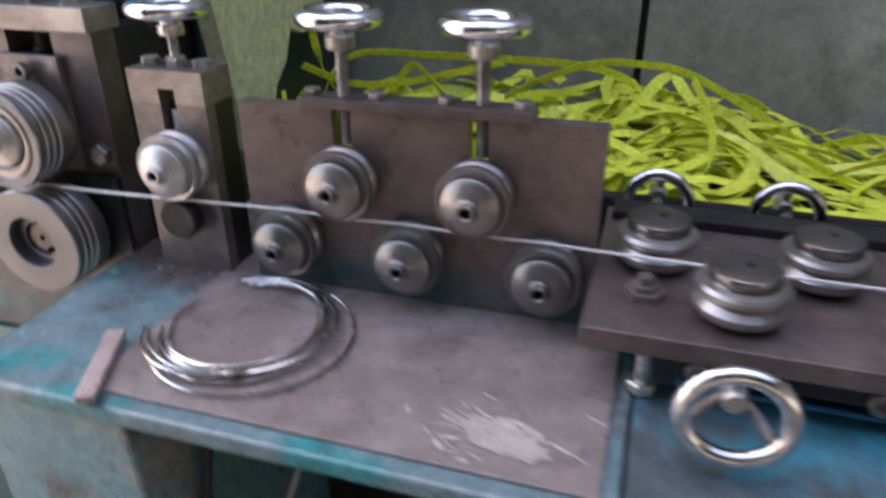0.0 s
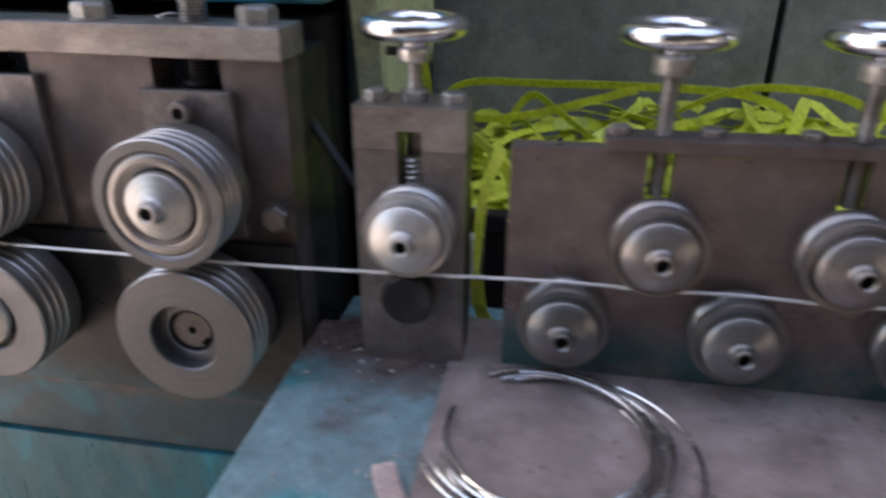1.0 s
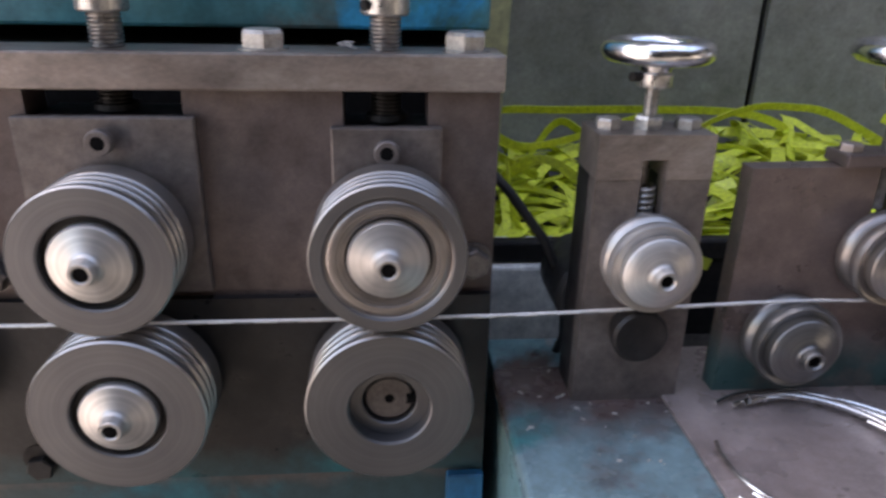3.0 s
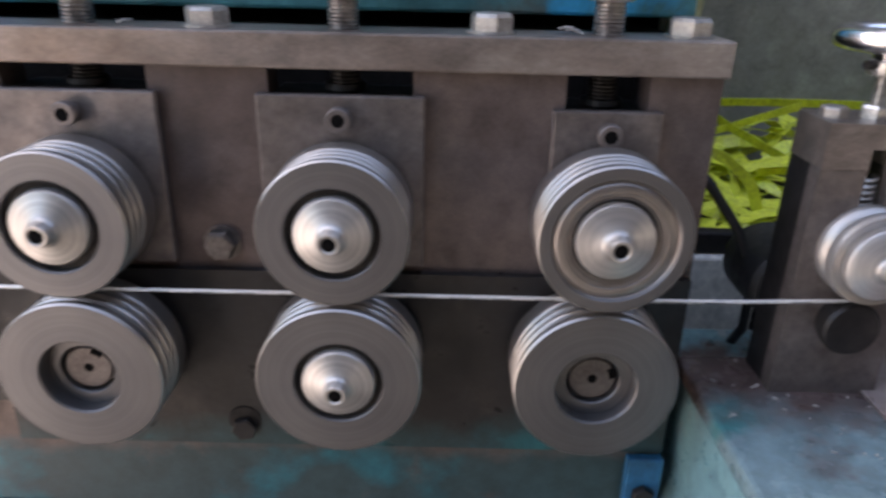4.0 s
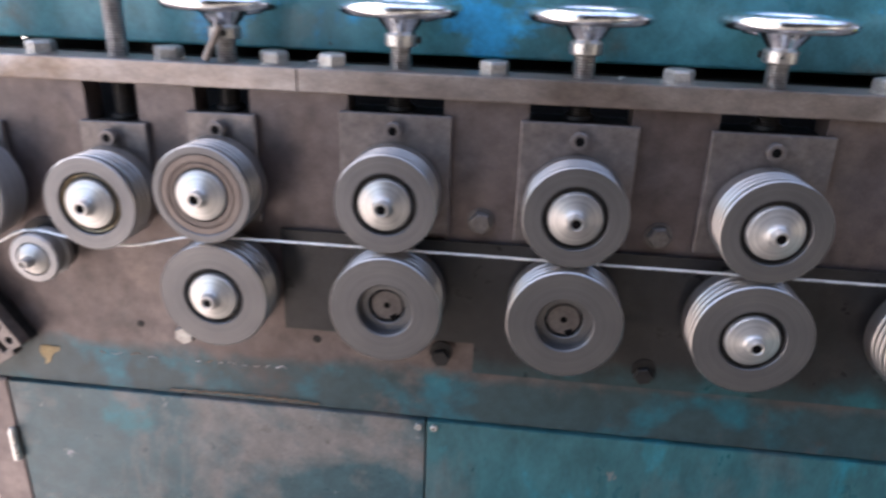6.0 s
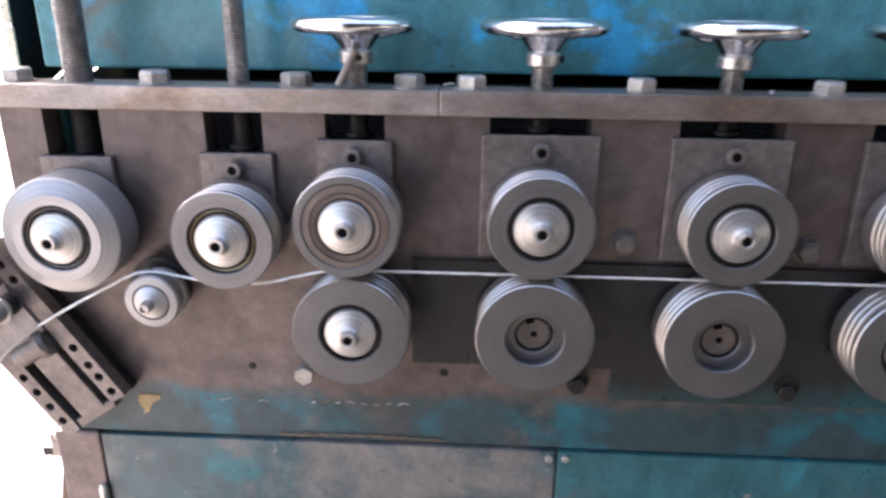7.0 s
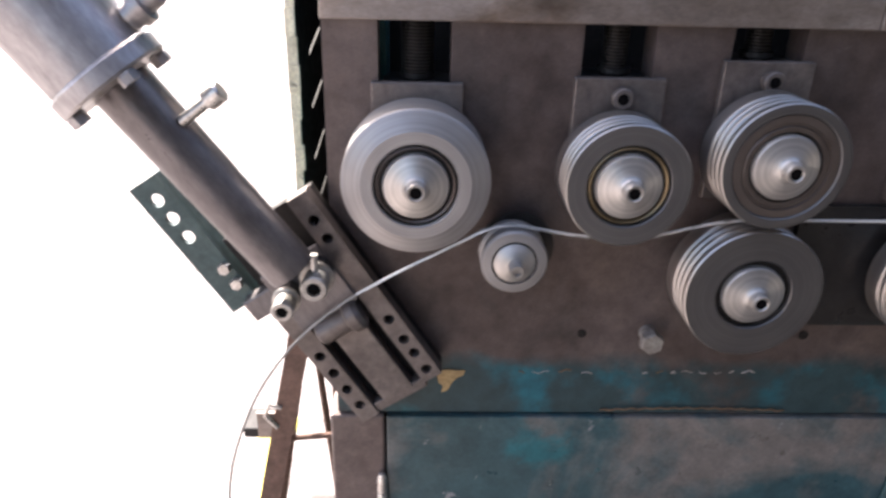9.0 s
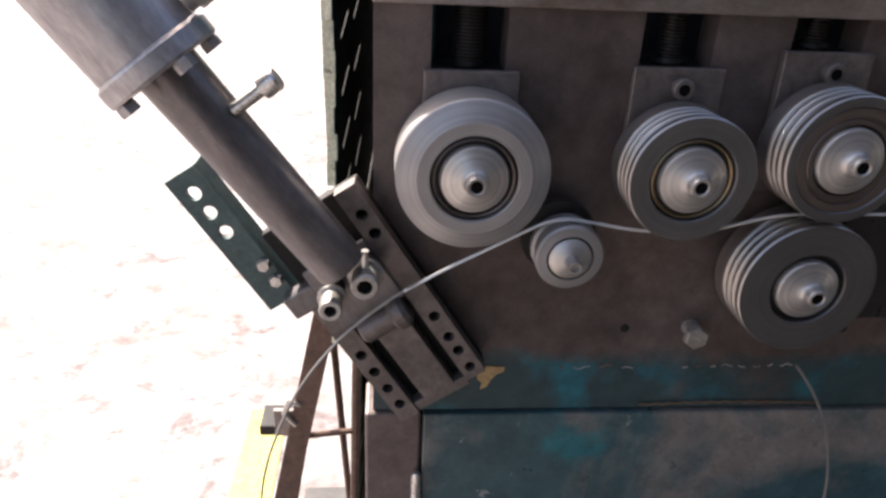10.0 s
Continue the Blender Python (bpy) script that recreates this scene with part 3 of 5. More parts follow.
# ---- sliders and screws ----
TOPS = [(-1.699, 1.060, 1.132), (-1.528, 1.064, 1.139), (-1.404, 1.082, 1.155), (-1.214, 1.083, 1.164), (-1.024, 1.082, 1.164), (-0.835, 1.081, 1.164), (-0.646, 1.083, 1.157)]


def slider(x, zc, ztop, wide, screw=True):
    w = 0.0595 if wide else 0.0388
    ob = thing("bearing_slider", pose(x, 0, 0), "milled steel bearing slider in the plate slot", "bearing block", "sliders of the roll stand")
    part("block", box(-w, w, 0.580, 0.588, 1.034, ztop, 0.0014), SLIDER, ob)
    part("tongue", box(-w + 0.0085, w - 0.0085, 0.5885, 0.64, 1.105, ztop - 0.002, 0.001), DARKPLATE, ob)
    if screw:
        b = lathe([(0.0062, 0), (0.0062, -0.006), (0, -0.006)], 16, "y", None, (0.0, 0.580, ztop - 0.015))
        socket_head(0.0088, 0.008, "y", b, (0.0, 0.574, ztop - 0.015))
        scr = part("socket_screw", b, SLIDER, ob, "oily socket screw", True)
        # black plug paints the socket's inner shade
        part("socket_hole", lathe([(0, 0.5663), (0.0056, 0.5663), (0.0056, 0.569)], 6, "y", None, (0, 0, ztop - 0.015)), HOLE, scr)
    part("collar", lathe([(0.014, 0.583), (0.026, 0.5795), (0.026, 0.572), (0.014, 0.572)], 28, "y", None, (0, 0, zc)), DARKPLATE, ob, "", True)


for i, (x, zc, zt) in enumerate(TOPS):
    slider(x, zc, zt, i in (3, 4, 5), i > 0)


def handwheel(parent, R, z, spokes=3, mat_=None):
    """A dished chrome wheel on a hub, its rim at height z."""
    w = part("handwheel", torus(R - 0.0095, 0.0098, 56, 14, "z", None, (0, 0, z), 0.82), mat_ or CHROME, parent, "polished chrome handwheel", True)
    hub = lathe([(0, z - 0.034), (0.0115, z - 0.034), (0.0145, z - 0.024), (0.0235, z - 0.0135), (0.0265, z - 0.009), (0.02, z - 0.006), (0, z - 0.006)], 28, "z")
    part("hub", hub, mat_ or CHROME, w, "", True)
    for k in range(spokes):
        a = 2 * math.pi * k / spokes + 0.5
        c, s = math.cos(a), math.sin(a)
        part("spoke", pipe([(c * 0.012, s * 0.012, z - 0.011), (c * R * 0.55, s * R * 0.55, z - 0.008), (c * (R - 0.009), s * (R - 0.009), z)], 0.0055, 10), mat_ or CHROME, w, "", True)


for i, (x, zc, zt) in enumerate(TOPS):
    wheel = i >= 2
    ob = thing("adjusting_screw", pose(x, 0.612, 0), "threaded adjusting screw with chrome handwheel" if wheel else "long bare threaded adjusting rod", "adjusting screw", "screws of the roll stand")
    part("threaded_rod", threads(0.0145 if i == 0 else 0.0113, 1.2, 1.244 if wheel else 1.52), THREAD, ob, "", True)
    # below the bar the thread is coloured dark for the slot's shade
    part("lower_thread", threads(0.0145 if i == 0 else 0.0113, zt - 0.004, 1.2), SLOTTHREAD, ob, "lower thread, slot shade put into its dark colour", True)
    part("foot", lathe([(0.015, zt), (0.015, zt + 0.004), (0.011, zt + 0.005)], 20, "z"), DARKPLATE, ob)
    if wheel:
        c = lathe([(0.0, 1.229), (0.0155, 1.229), (0.017, 1.2305), (0.017, 1.2405), (0.0155, 1.242), (0, 1.242)], 24, "z")
        part("collar", c, ZINC, ob, "bright collar", True)
        a = 2.4 + i * 1.3
        part("set_screw", pipe([(math.cos(a) * 0.015, math.sin(a) * 0.015, 1.236), (math.cos(a) * 0.021, math.sin(a) * 0.021, 1.236)], 0.0035, 8), BLACK, ob)
        handwheel(ob, 0.065, 1.2675)

# loose rod leaning on the third screw, and bright shavings on the bar
leaning = tagged(part("loose_rod", pipe([(-1.4195, 0.592, 1.2085), (-1.4015, 0.5925, 1.244)], 0.0042, 10), BAR), "short dull steel rod leaning on the screw", "rod")
for x, y, a in ((-0.68, 0.622, 0.4), (-0.668, 0.6, 2.2), (-0.99, 0.596, 1.1), (-1.315, 0.618, 0.2)):
    sh = pipe([(0.007 * math.cos(a) * q + 0.002 * math.cos(9 * q), 0.007 * math.sin(a) * q + 0.002 * math.sin(9 * q), 0.0012 + 0.002 * q * (2 - q)) for q in np.linspace(0, 1.8, 14)], 0.0007, 5)
    tagged(part("shaving", sh, SWARF), "bright curled metal shaving on the bar", "shaving", "shavings on the bar").matrix_basis = pose(x, y, 1.2062)

# ---- rollers ----
SPIN = []           # thing, x, y, z, turning sense, radius, angle at rest


def face(R, r_in, y_in, cone=0.0):
    p = [(r_in, y_in), (r_in, 0.0012), (r_in + 0.0012, 0)]
    if cone:
        p += [(R - cone, 0.0)]
    return p + [(R - 0.0012, 0.0 if not cone else 0.0075)]


def rim(R, y0=0.0, grooves=(0.0095, 0.0185, 0.0275), width=0.05):
    """The rim's outline from its front edge at y0 to the back, with round-bottomed grooves."""
    d = 0.0038
    p = [(R - 0.0013, y0 - 0.0001), (R, y0 + 0.0013)]
    for y in grooves:
        p += [(R - d * 0.06, y - 0.0032), (R - d * 0.3, y - 0.0022), (R - d, y - 0.0011), (R - d, y + 0.0011), (R - d * 0.3, y + 0.0022), (R - d * 0.06, y + 0.0032), (R, y + 0.0043)]
    return p + [(R, width - 0.002), (R - 0.002, width), (0.014, width)]


def dome(R=0.0295, y=0.0):
    return [(R, y + 0.006), (R, y - 0.0012), (R * 0.95, y - 0.0032), (R * 0.56, y - 0.0066), (0.0122, y - 0.0078), (0.0104, y - 0.0086), (0.0088, y - 0.0104),
            (0.0082, y - 0.0122), (0.0082, y - 0.0177), (0.0074, y - 0.019), (0.0056, y - 0.019), (0.0047, y - 0.0178), (0.0047, y - 0.0135), (0, y - 0.0135)]


def roller(x, z, R, kind, sense, rest=0.0, y=FACE):
    names = {"cap": "grooved steel roller with a domed nut", "ring": "bronzed grooved roller with stepped face and domed nut",
             "open": "grooved steel roller with an open keyed bore", "plain": "large plain steel bending roller with a domed nut",
             "brass": "grooved steel roller with a brassy ring round its domed nut", "brown": "grooved steel roller with a brown stained face and domed nut"}
    ob = thing("roller", pose(x, y, z), names[kind], "roller", "rollers of the roll stand")
    if kind == "open":
        part("body", lathe([(0.0165, 0.036), (0.0198, 0.036), (0.0198, 0.0125), (0.0206, 0.0116)] + face(R, 0.0295, 0.0116), 64), ROLLER, ob, "", True)
        part("grooved_rim", lathe(rim(R), 64), GROOVE, ob, "polished grooved rim", True)
        # bore, centre hole and keyway get their depth from shade-black pieces
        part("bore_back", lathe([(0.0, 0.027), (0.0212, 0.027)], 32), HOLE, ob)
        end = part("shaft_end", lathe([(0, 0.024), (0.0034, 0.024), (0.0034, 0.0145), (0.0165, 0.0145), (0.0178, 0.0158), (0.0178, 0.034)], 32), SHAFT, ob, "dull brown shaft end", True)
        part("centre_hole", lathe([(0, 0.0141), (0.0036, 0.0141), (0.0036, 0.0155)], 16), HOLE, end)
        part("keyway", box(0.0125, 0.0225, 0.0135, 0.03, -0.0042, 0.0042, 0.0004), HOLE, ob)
    else:
        rin = {"cap": 0.0326, "ring": 0.0425, "plain": 0.0345, "brass": 0.0342, "brown": 0.0432}[kind]
        dp = 0.001 if kind == "ring" else 0.0
        part("body", lathe(face(R, rin, 0.007, 0.0165 if kind == "plain" else 0.0), 64), PALEROLL if kind == "plain" else ROLLER, ob, "", 0.2 if kind == "plain" else True)
        part("grooved_rim", lathe(rim(R, 0.0076, ()) if kind == "plain" else rim(R), 64), PALEROLL if kind == "plain" else GROOVE, ob, "smooth rim" if kind == "plain" else "polished grooved rim", True)
        if kind == "ring":
            part("face_ring", lathe([(0.0426, 0.0014), (0.0414, 0.0024), (0.0402, 0.0012), (0.0392, 0.0006), (0.0345, 0.0008), (0.0335, 0.0022), (0.0318, 0.0026), (0.0305, 0.0046), (0.029, 0.0054)], 48), BROWNROLL, ob, "bronzed stepped ring", True)
        if kind == "brown":
            part("face_ring", lathe([(0.0432, 0.0016), (0.0425, 0.0008), (0.0362, 0.0008), (0.0353, 0.0024), (0.0343, 0.0024), (0.0333, 0.0012), (0.0295, 0.0016), (0.0288, 0.006)], 48), STAINED, ob, "brown stained ring", True)
        if kind in ("brass", "plain"):
            part("face_ring", lathe([(0.0326, 0.006), (0.0326, 0.0026), (0.0318, 0.002), (0.0304, 0.0028), (0.0298, 0.006)], 48), BRASSY if kind == "brass" else STAINED, ob, "thin brassy ring" if kind == "brass" else "thin brown ring", True)
        # black disc stands in for the dark gap round the nut
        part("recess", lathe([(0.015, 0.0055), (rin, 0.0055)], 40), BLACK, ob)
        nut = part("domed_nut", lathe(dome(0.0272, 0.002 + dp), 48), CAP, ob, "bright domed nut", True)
        # shade of the nipple's hole, painted as a black disc
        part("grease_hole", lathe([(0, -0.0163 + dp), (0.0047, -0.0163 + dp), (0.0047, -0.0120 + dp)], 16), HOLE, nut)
    part("shaft", lathe([(0.0135, 0.03), (0.0135, 0.075), (0, 0.075)], 24), DARKPLATE, ob)
    SPIN.append((ob, (x, y, z), sense, R, rest))
    return ob


for i, (x, zc, zt) in enumerate(TOPS):
    R = (0.0615, 0.0515, 0.0525, 0.0525, 0.0525, 0.0525, 0.0525)[i]
    roller(x, zc, R, ("plain", "brass", "brown", "cap", "cap", "cap", "ring")[i], 1, y=0.5185 if i in (1, 2, 6) else FACE)
for i, x in enumerate((-1.404, -1.214, -1.024, -0.835, -0.646)):
    roller(x, 0.9645, 0.0608, ("cap", "open", "open", "cap", "open")[i], -1, (0, -300, -295, 0, -300)[i])
# small support roller ahead of the bender
small = thing("guide_roller", pose(-1.614, 0.53, 0.990), "small stepped guide roller on a stud", "roller", "rollers of the roll stand")
part("body", lathe([(0.019, 0.004), (0.02, 0.0), (0.0275, 0.001), (0.029, 0.003), (0.029, 0.007), (0.0262, 0.009), (0.0262, 0.021), (0.029, 0.023), (0.029, 0.03), (0.01, 0.03)], 48), PALEROLL, small, "", True)
# dark gap round the small nut, painted as a black disc
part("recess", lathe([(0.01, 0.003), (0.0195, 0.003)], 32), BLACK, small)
part("domed_nut", lathe([(0.018, 0.004), (0.018, 0.0), (0.011, -0.005), (0.0068, -0.0062), (0.0062, -0.008), (0.0062, -0.0165), (0.0055, -0.018), (0.0037, -0.018), (0.0032, -0.015), (0, -0.015)], 36), CAP, small, "bright domed nut", True)
part("shaft", lathe([(0.011, 0.028), (0.011, 0.06), (0, 0.06)], 20), DARKPLATE, small)
SPIN.append((small, (-1.614, 0.53, 0.990), -1, 0.029, 0))
part("flange", lathe([(0.0, 0.034), (0.033, 0.034), (0.033, 0.041), (0, 0.041)], 36, "y", None, (0, 0, 0.006)), DARKPLATE, small)

# ---- bending head: local z runs up along the press, local x across it ----
BP = Matrix.Translation((-1.72, 0, 0.8445)) @ Euler((0, radians(-33.2), 0)).to_matrix().to_4x4()
bend = thing("bending_head", BP, "grey steel wire bending head with slotted slide and press cylinder", "bending tool")
part("slide_rail", holed_strip(0.0285, 0.0485, 0.555, 0.572, -0.012, 0.207, [0, 0.0217, 0.0393, 0.0647, 0.161, 0.181], 0.0052), SLIDER, bend, "drilled steel rail")
part("slide_rail", holed_strip(-0.0485, -0.0285, 0.555, 0.572, -0.019, 0.13, [0, 0.0217, 0.044, 0.066], 0.0052), SLIDER, bend, "drilled steel rail")
part("slide_bed", box(-0.0165, 0.0165, 0.557, 0.572, -0.012, 0.13, 0.001), SLIDER, bend)
part("slide_foot", box(-0.0285, 0.0285, 0.558, 0.572, -0.019, -0.0085, 0.001), SLIDER, bend)
part("back_plate", box(-0.0485, 0.0485, 0.5722, 0.586, -0.014, 0.205, 0.001), BLACK, bend)
part("carriage", box(-0.034, 0.0285, 0.552, 0.5568, 0.098, 0.163, 0.0015), TUBE, bend)
part("guide_block", lathe([(0, -0.023), (0.0105, -0.023), (0.012, -0.021), (0.012, 0.008), (0.0165, 0.012), (0.0165, 0.02), (0.012, 0.024), (0, 0.024)], 28, "x", None, (0, 0.5545, 0.0865)), SLIDER, bend, "rounded guide die", True)
for x, z, r in ((0.0174, 0.142, 0.0115), (-0.018, 0.139, 0.0095)):
    b = lathe([(r * 1.3, 0.5345), (r * 1.3, 0.5315), (r * 1.05, 0.5305), (0, 0.5305)], 24, "y", None, (x, 0, z))
    socket_head(r, 0.014, "y", b, (x, 0.5245, z))
    lathe([(r * 0.96, 0.531), (r * 0.96, 0.5235)], 24, "y", b, (x, 0, z))
    scr = part("clamp_screw", b, PALEBOLT, bend, "socket clamp screw with a washer", True)
    part("spacer", lathe([(r * 1.05, 0.552), (r * 1.05, 0.535), (0, 0.535)], 24, "y", None, (x, 0, z)), DARKPLATE, scr, "dark spacer")
    part("socket_hole", lathe([(0, 0.5118), (r * 0.5, 0.5118), (r * 0.5, 0.519)], 6, "y", None, (x, 0, z)), HOLE, scr)
part("wing", pipe([(0.02, 0.524, 0.146), (0.0265, 0.523, 0.156), (0.0325, 0.522, 0.165)], 0.0031, 8), ZINC, bend, "", True)
# the press leans a little more than the slide it drives
LEAN = Matrix.Translation((0.0085, 0, 0.165)) @ Euler((0, radians(-4.3), 0)).to_matrix().to_4x4() @ Matrix.Translation((-0.0085, 0, -0.165))


def leaning(bm):
    bmesh.ops.transform(bm, matrix=LEAN, verts=bm.verts)
    return bm


part("press_tube", leaning(lathe([(0, 0.162), (0.0205, 0.162), (0.0214, 0.165), (0.0237, 0.36), (0, 0.36)], 40, "z", None, (0.0085, 0.523, 0))), TUBE, bend, "grey press tube", True)
part("cylinder", leaning(lathe([(0, 0.355), (0.03, 0.355), (0.0425, 0.355), (0.044, 0.357), (0.044, 0.368), (0.0425, 0.370), (0.0405, 0.371), (0.0405, 0.62), (0, 0.62)], 48, "z", None, (0.0135, 0.505, 0))), CYL, bend, "dull cast press cylinder", True)
for a in (0.6, 2.3, 3.9, 5.4):
    c, h = math.cos(a) * 0.037 + 0.0135, math.sin(a) * 0.037 + 0.505
    part("flange_bolt", leaning(hexhead(0.0075, 0.008, "z", 0, None, (c, h, 0.347), a)), CYL, bend)
part("fitting", leaning(lathe([(0.0, 0.04), (0.010, 0.04), (0.010, 0.046), (0.0125, 0.047), (0.0125, 0.055), (0.008, 0.056), (0.008, 0.066), (0, 0.066)], 18, "x", None, (0.0155, 0.505, 0.382))), CYL, bend, "", True)
b = lathe([(0, 0.02), (0.0048, 0.02), (0.0048, 0.05), (0, 0.05)], 14, "x", None, (0.009, 0.512, 0.308))
lathe([(0, 0.046), (0.008, 0.046), (0.0085, 0.048), (0.0085, 0.058), (0.007, 0.06), (0, 0.06)], 18, "x", b, (0.009, 0.512, 0.308))
part("stop_bolt", leaning(b), ZINC, bend, "bright stop bolt", True)
part("hole_plate", holed_strip(-0.084, -0.055, 0.568, 0.574, 0.143, 0.285, [0.2655, 0.2455, 0.2245], 0.0062), GREENPLATE, bend, "dark green plate with three holes")
part("plate_web", box(-0.058, -0.055, 0.5745, 0.60, 0.135, 0.285, 0.001), GREENPLATE, bend)
for z in (0.184, 0.166):
    b = hexhead(0.0058, 0.007, "y", 0, None, (-0.0605, 0.568, z), 0.2)
    part("plate_bolt", b, ZINC, bend)
part("bracket", box(-0.064, 0.02, 0.553, 0.574, 0.128, 0.15, 0.002), TUBE, bend)
hose = thing("air_hose", pose(0, 0, 0), "violet-grey air hose to the press cylinder", "hose")
part("hose", pipe([BP @ LEAN @ Vector(p) for p in ((0.0765, 0.505, 0.382), (0.11, 0.505, 0.38), (0.15, 0.506, 0.38), (0.19, 0.508, 0.388), (0.22, 0.512, 0.415), (0.24, 0.52, 0.48), (0.24, 0.54, 0.58), (0.22, 0.56, 0.73), (0.18, 0.58, 0.95))], 0.0068, 10), mat("violet_hose", (0.3, 0.25, 0.38), 0.4, 0, (0.22, 0.18, 0.28)), hose, "", True)

# ---- welded stand in the yard behind the bender ----
stand = thing("wire_stand", pose(0, 0, 0), "rusty welded rod stand on the yard floor", "stand")


def angle_iron(a, c, w, t):
    """An L-shaped bar from a down to c, one leg facing the machine's front."""
    a, c = Vector(a), Vector(c)
    bm = bmesh.new()
    loop = [(0, 0), (w, 0), (w, t), (t, t), (t, w), (0, w)]
    rings = [[bm.verts.new(p + Vector((x, y, 0))) for x, y in loop] for p in (a, c)]
    for i in range(6):
        bm.faces.new((rings[0][i], rings[0][(i + 1) % 6], rings[1][(i + 1) % 6], rings[1][i]))
    bm.faces.new(rings[0])
    bm.faces.new(rings[1])
    return bm


part("leg", angle_iron((-1.850, 0.735, 0.815), (-2.03, 0.745, -0.02), 0.028, 0.004), RUST, stand, "rusty angle-iron leg")
part("leg", angle_iron((-1.845, 0.79, 0.80), (-1.985, 0.81, -0.02), 0.012, 0.003), RUST, stand, "thin angle-iron leg")
part("leg", pipe([(-1.80, 0.76, 0.78), (-1.818, 0.76, -0.02)], 0.0065, 8), RUST, stand, "", True)
part("leg", pipe([(-1.835, 0.8, 0.76), (-1.802, 0.93, -0.02)], 0.005, 8), RUST, stand, "", True)
part("arm", box(-1.926, -1.866, 0.745, 0.79, 0.627, 0.642, 0.002), DARKPLATE, stand, "short square arm")
part("arm_plate", box(-1.905, -1.872, 0.738, 0.7445, 0.632, 0.672, 0.001), BAR, stand, "bright welded plate")
part("clip", pipe([(-1.878, 0.735, 0.652), (-1.892, 0.733, 0.672), (-1.886, 0.733, 0.69), (-1.871, 0.734, 0.684)], 0.003, 8), ZINC, stand, "bent wire clip", True)
part("crossbar", pipe([(-1.868, 0.75, 0.622), (-1.80, 0.76, 0.622)], 0.004, 8), RUST, stand, "", True)

# ---- bench beside the stand ----
bench = thing("bench", pose(0, 0, 0), "steel bench with chipped teal paint", "workbench")
part("top", box(-0.558, 0.0, 0.336, 0.61, 0.928, 0.945, 0.004), BENCHTOP, bench, "chipped teal painted bench top")
part("cabinet", box(-0.552, -0.39, 0.345, 0.69, 0, 0.9275, 0.004), TABLEPAINT, bench, "teal cabinet under the top")
part("leg", box(-0.05, -0.006, 0.345, 0.69, 0, 0.9275, 0.004), TEAL, bench)
# black panel stands in for the darkness under the bench top
part("back_panel", box(-0.389, -0.051, 0.66, 0.69, 0, 0.9275, 0.002), BLACK, bench)
sheet = tagged(part("cover_sheet", box(-0.43, -0.014, 0.353, 0.63, 0.9452, 0.9485, 0.001), TABLE), "brown oxidised steel sheet lying on the bench", "steel sheet")
random.seed(4)
# scattered pale streaks, then broader pale patches, laid on the sheet
for k in range(60):
    u = random.gauss(0, 0.5)
    x, y = -0.10 + 0.055 * u + random.gauss(0, 0.008), 0.395 - 0.004 * u + random.gauss(0, 0.011 if k < 40 else 0.018)
    l, w = random.uniform(0.004, 0.016), random.uniform(0.0007, 0.0028)
    sc = bmesh.new()
    loop = [(-l, 0), (-l * 0.4, -w), (l * 0.5, -w * 0.8), (l, 0.0003), (l * 0.3, w), (-l * 0.6, w * 0.7)]
    sc.faces.new([sc.verts.new((px, py, 0.9487 + 0.000012 * k)) for px, py in loop])
    bmesh.ops.transform(sc, matrix=Matrix.Translation((x, y, 0)) @ pose(0, 0, 0, 0, 0, -26 + random.gauss(0, 14)), verts=sc.verts)
    part("scrape", sc, PALEMARK, sheet, "thin pale streak")
for k in range(16):
    x, y, q = -0.082 + random.gauss(0, 0.011), 0.388 + random.gauss(0, 0.007), random.uniform(0.007, 0.013)
    sc = bmesh.new()
    sc.faces.new([sc.verts.new((1.5 * q * random.uniform(0.6, 1.2) * math.cos(i * 0.698), 0.75 * q * random.uniform(0.6, 1.2) * math.sin(i * 0.698), 0.9496 + 0.000012 * k)) for i in range(9)])
    bmesh.ops.transform(sc, matrix=pose(x, y, 0, 0, 0, -26 + random.gauss(0, 12)), verts=sc.verts)
    part("scrape", sc, PALEMARK, sheet, "small pale patch")
lump = tagged(part("flat_bar", box(-0.0082, 0.0082, -0.048, 0.048, 0, 0.008, 0.0018), mat("pinkish_scale", (0.45, 0.36, 0.34), 0.6, 0.1, (0.3, 0.22, 0.2), 40)), "short scaly flat bar lying on the bench edge", "metal bar")
lump.matrix_basis = pose(-0.431, 0.376, 0.9489, 0, 0, 25)
chips = bmesh.new()
rngc = random.Random(21)
for k in range(36):
    x, y, s = rngc.uniform(-0.545, -0.40), rngc.gauss(0.545, 0.018), rngc.uniform(0.0007, 0.0022)
    if rngc.random() < 0.25:
        x, y = rngc.uniform(-0.53, -0.44), rngc.uniform(0.40, 0.5)
    q = box(-s, s, -s * 0.45, s * 0.45, 0, s * 0.5, 0)
    bmesh.ops.transform(q, matrix=pose(x, min(y, 0.6), 0.9452, rngc.uniform(-12, 12), rngc.uniform(-12, 12), rngc.uniform(0, 180)), verts=q.verts)
    tmp = bpy.data.meshes.new("chip")
    q.to_mesh(tmp)
    q.free()
    chips.from_mesh(tmp)
    bpy.data.meshes.remove(tmp)
tagged(part("metal_chips", chips, SWARF), "small bright metal chips on the bench", "swarf", kind="stuff")
coil = thing("wire_coil", pose(-0.345, 0.47, 0.949), "loose coil of bright steel wire on the bench", "wire coil")
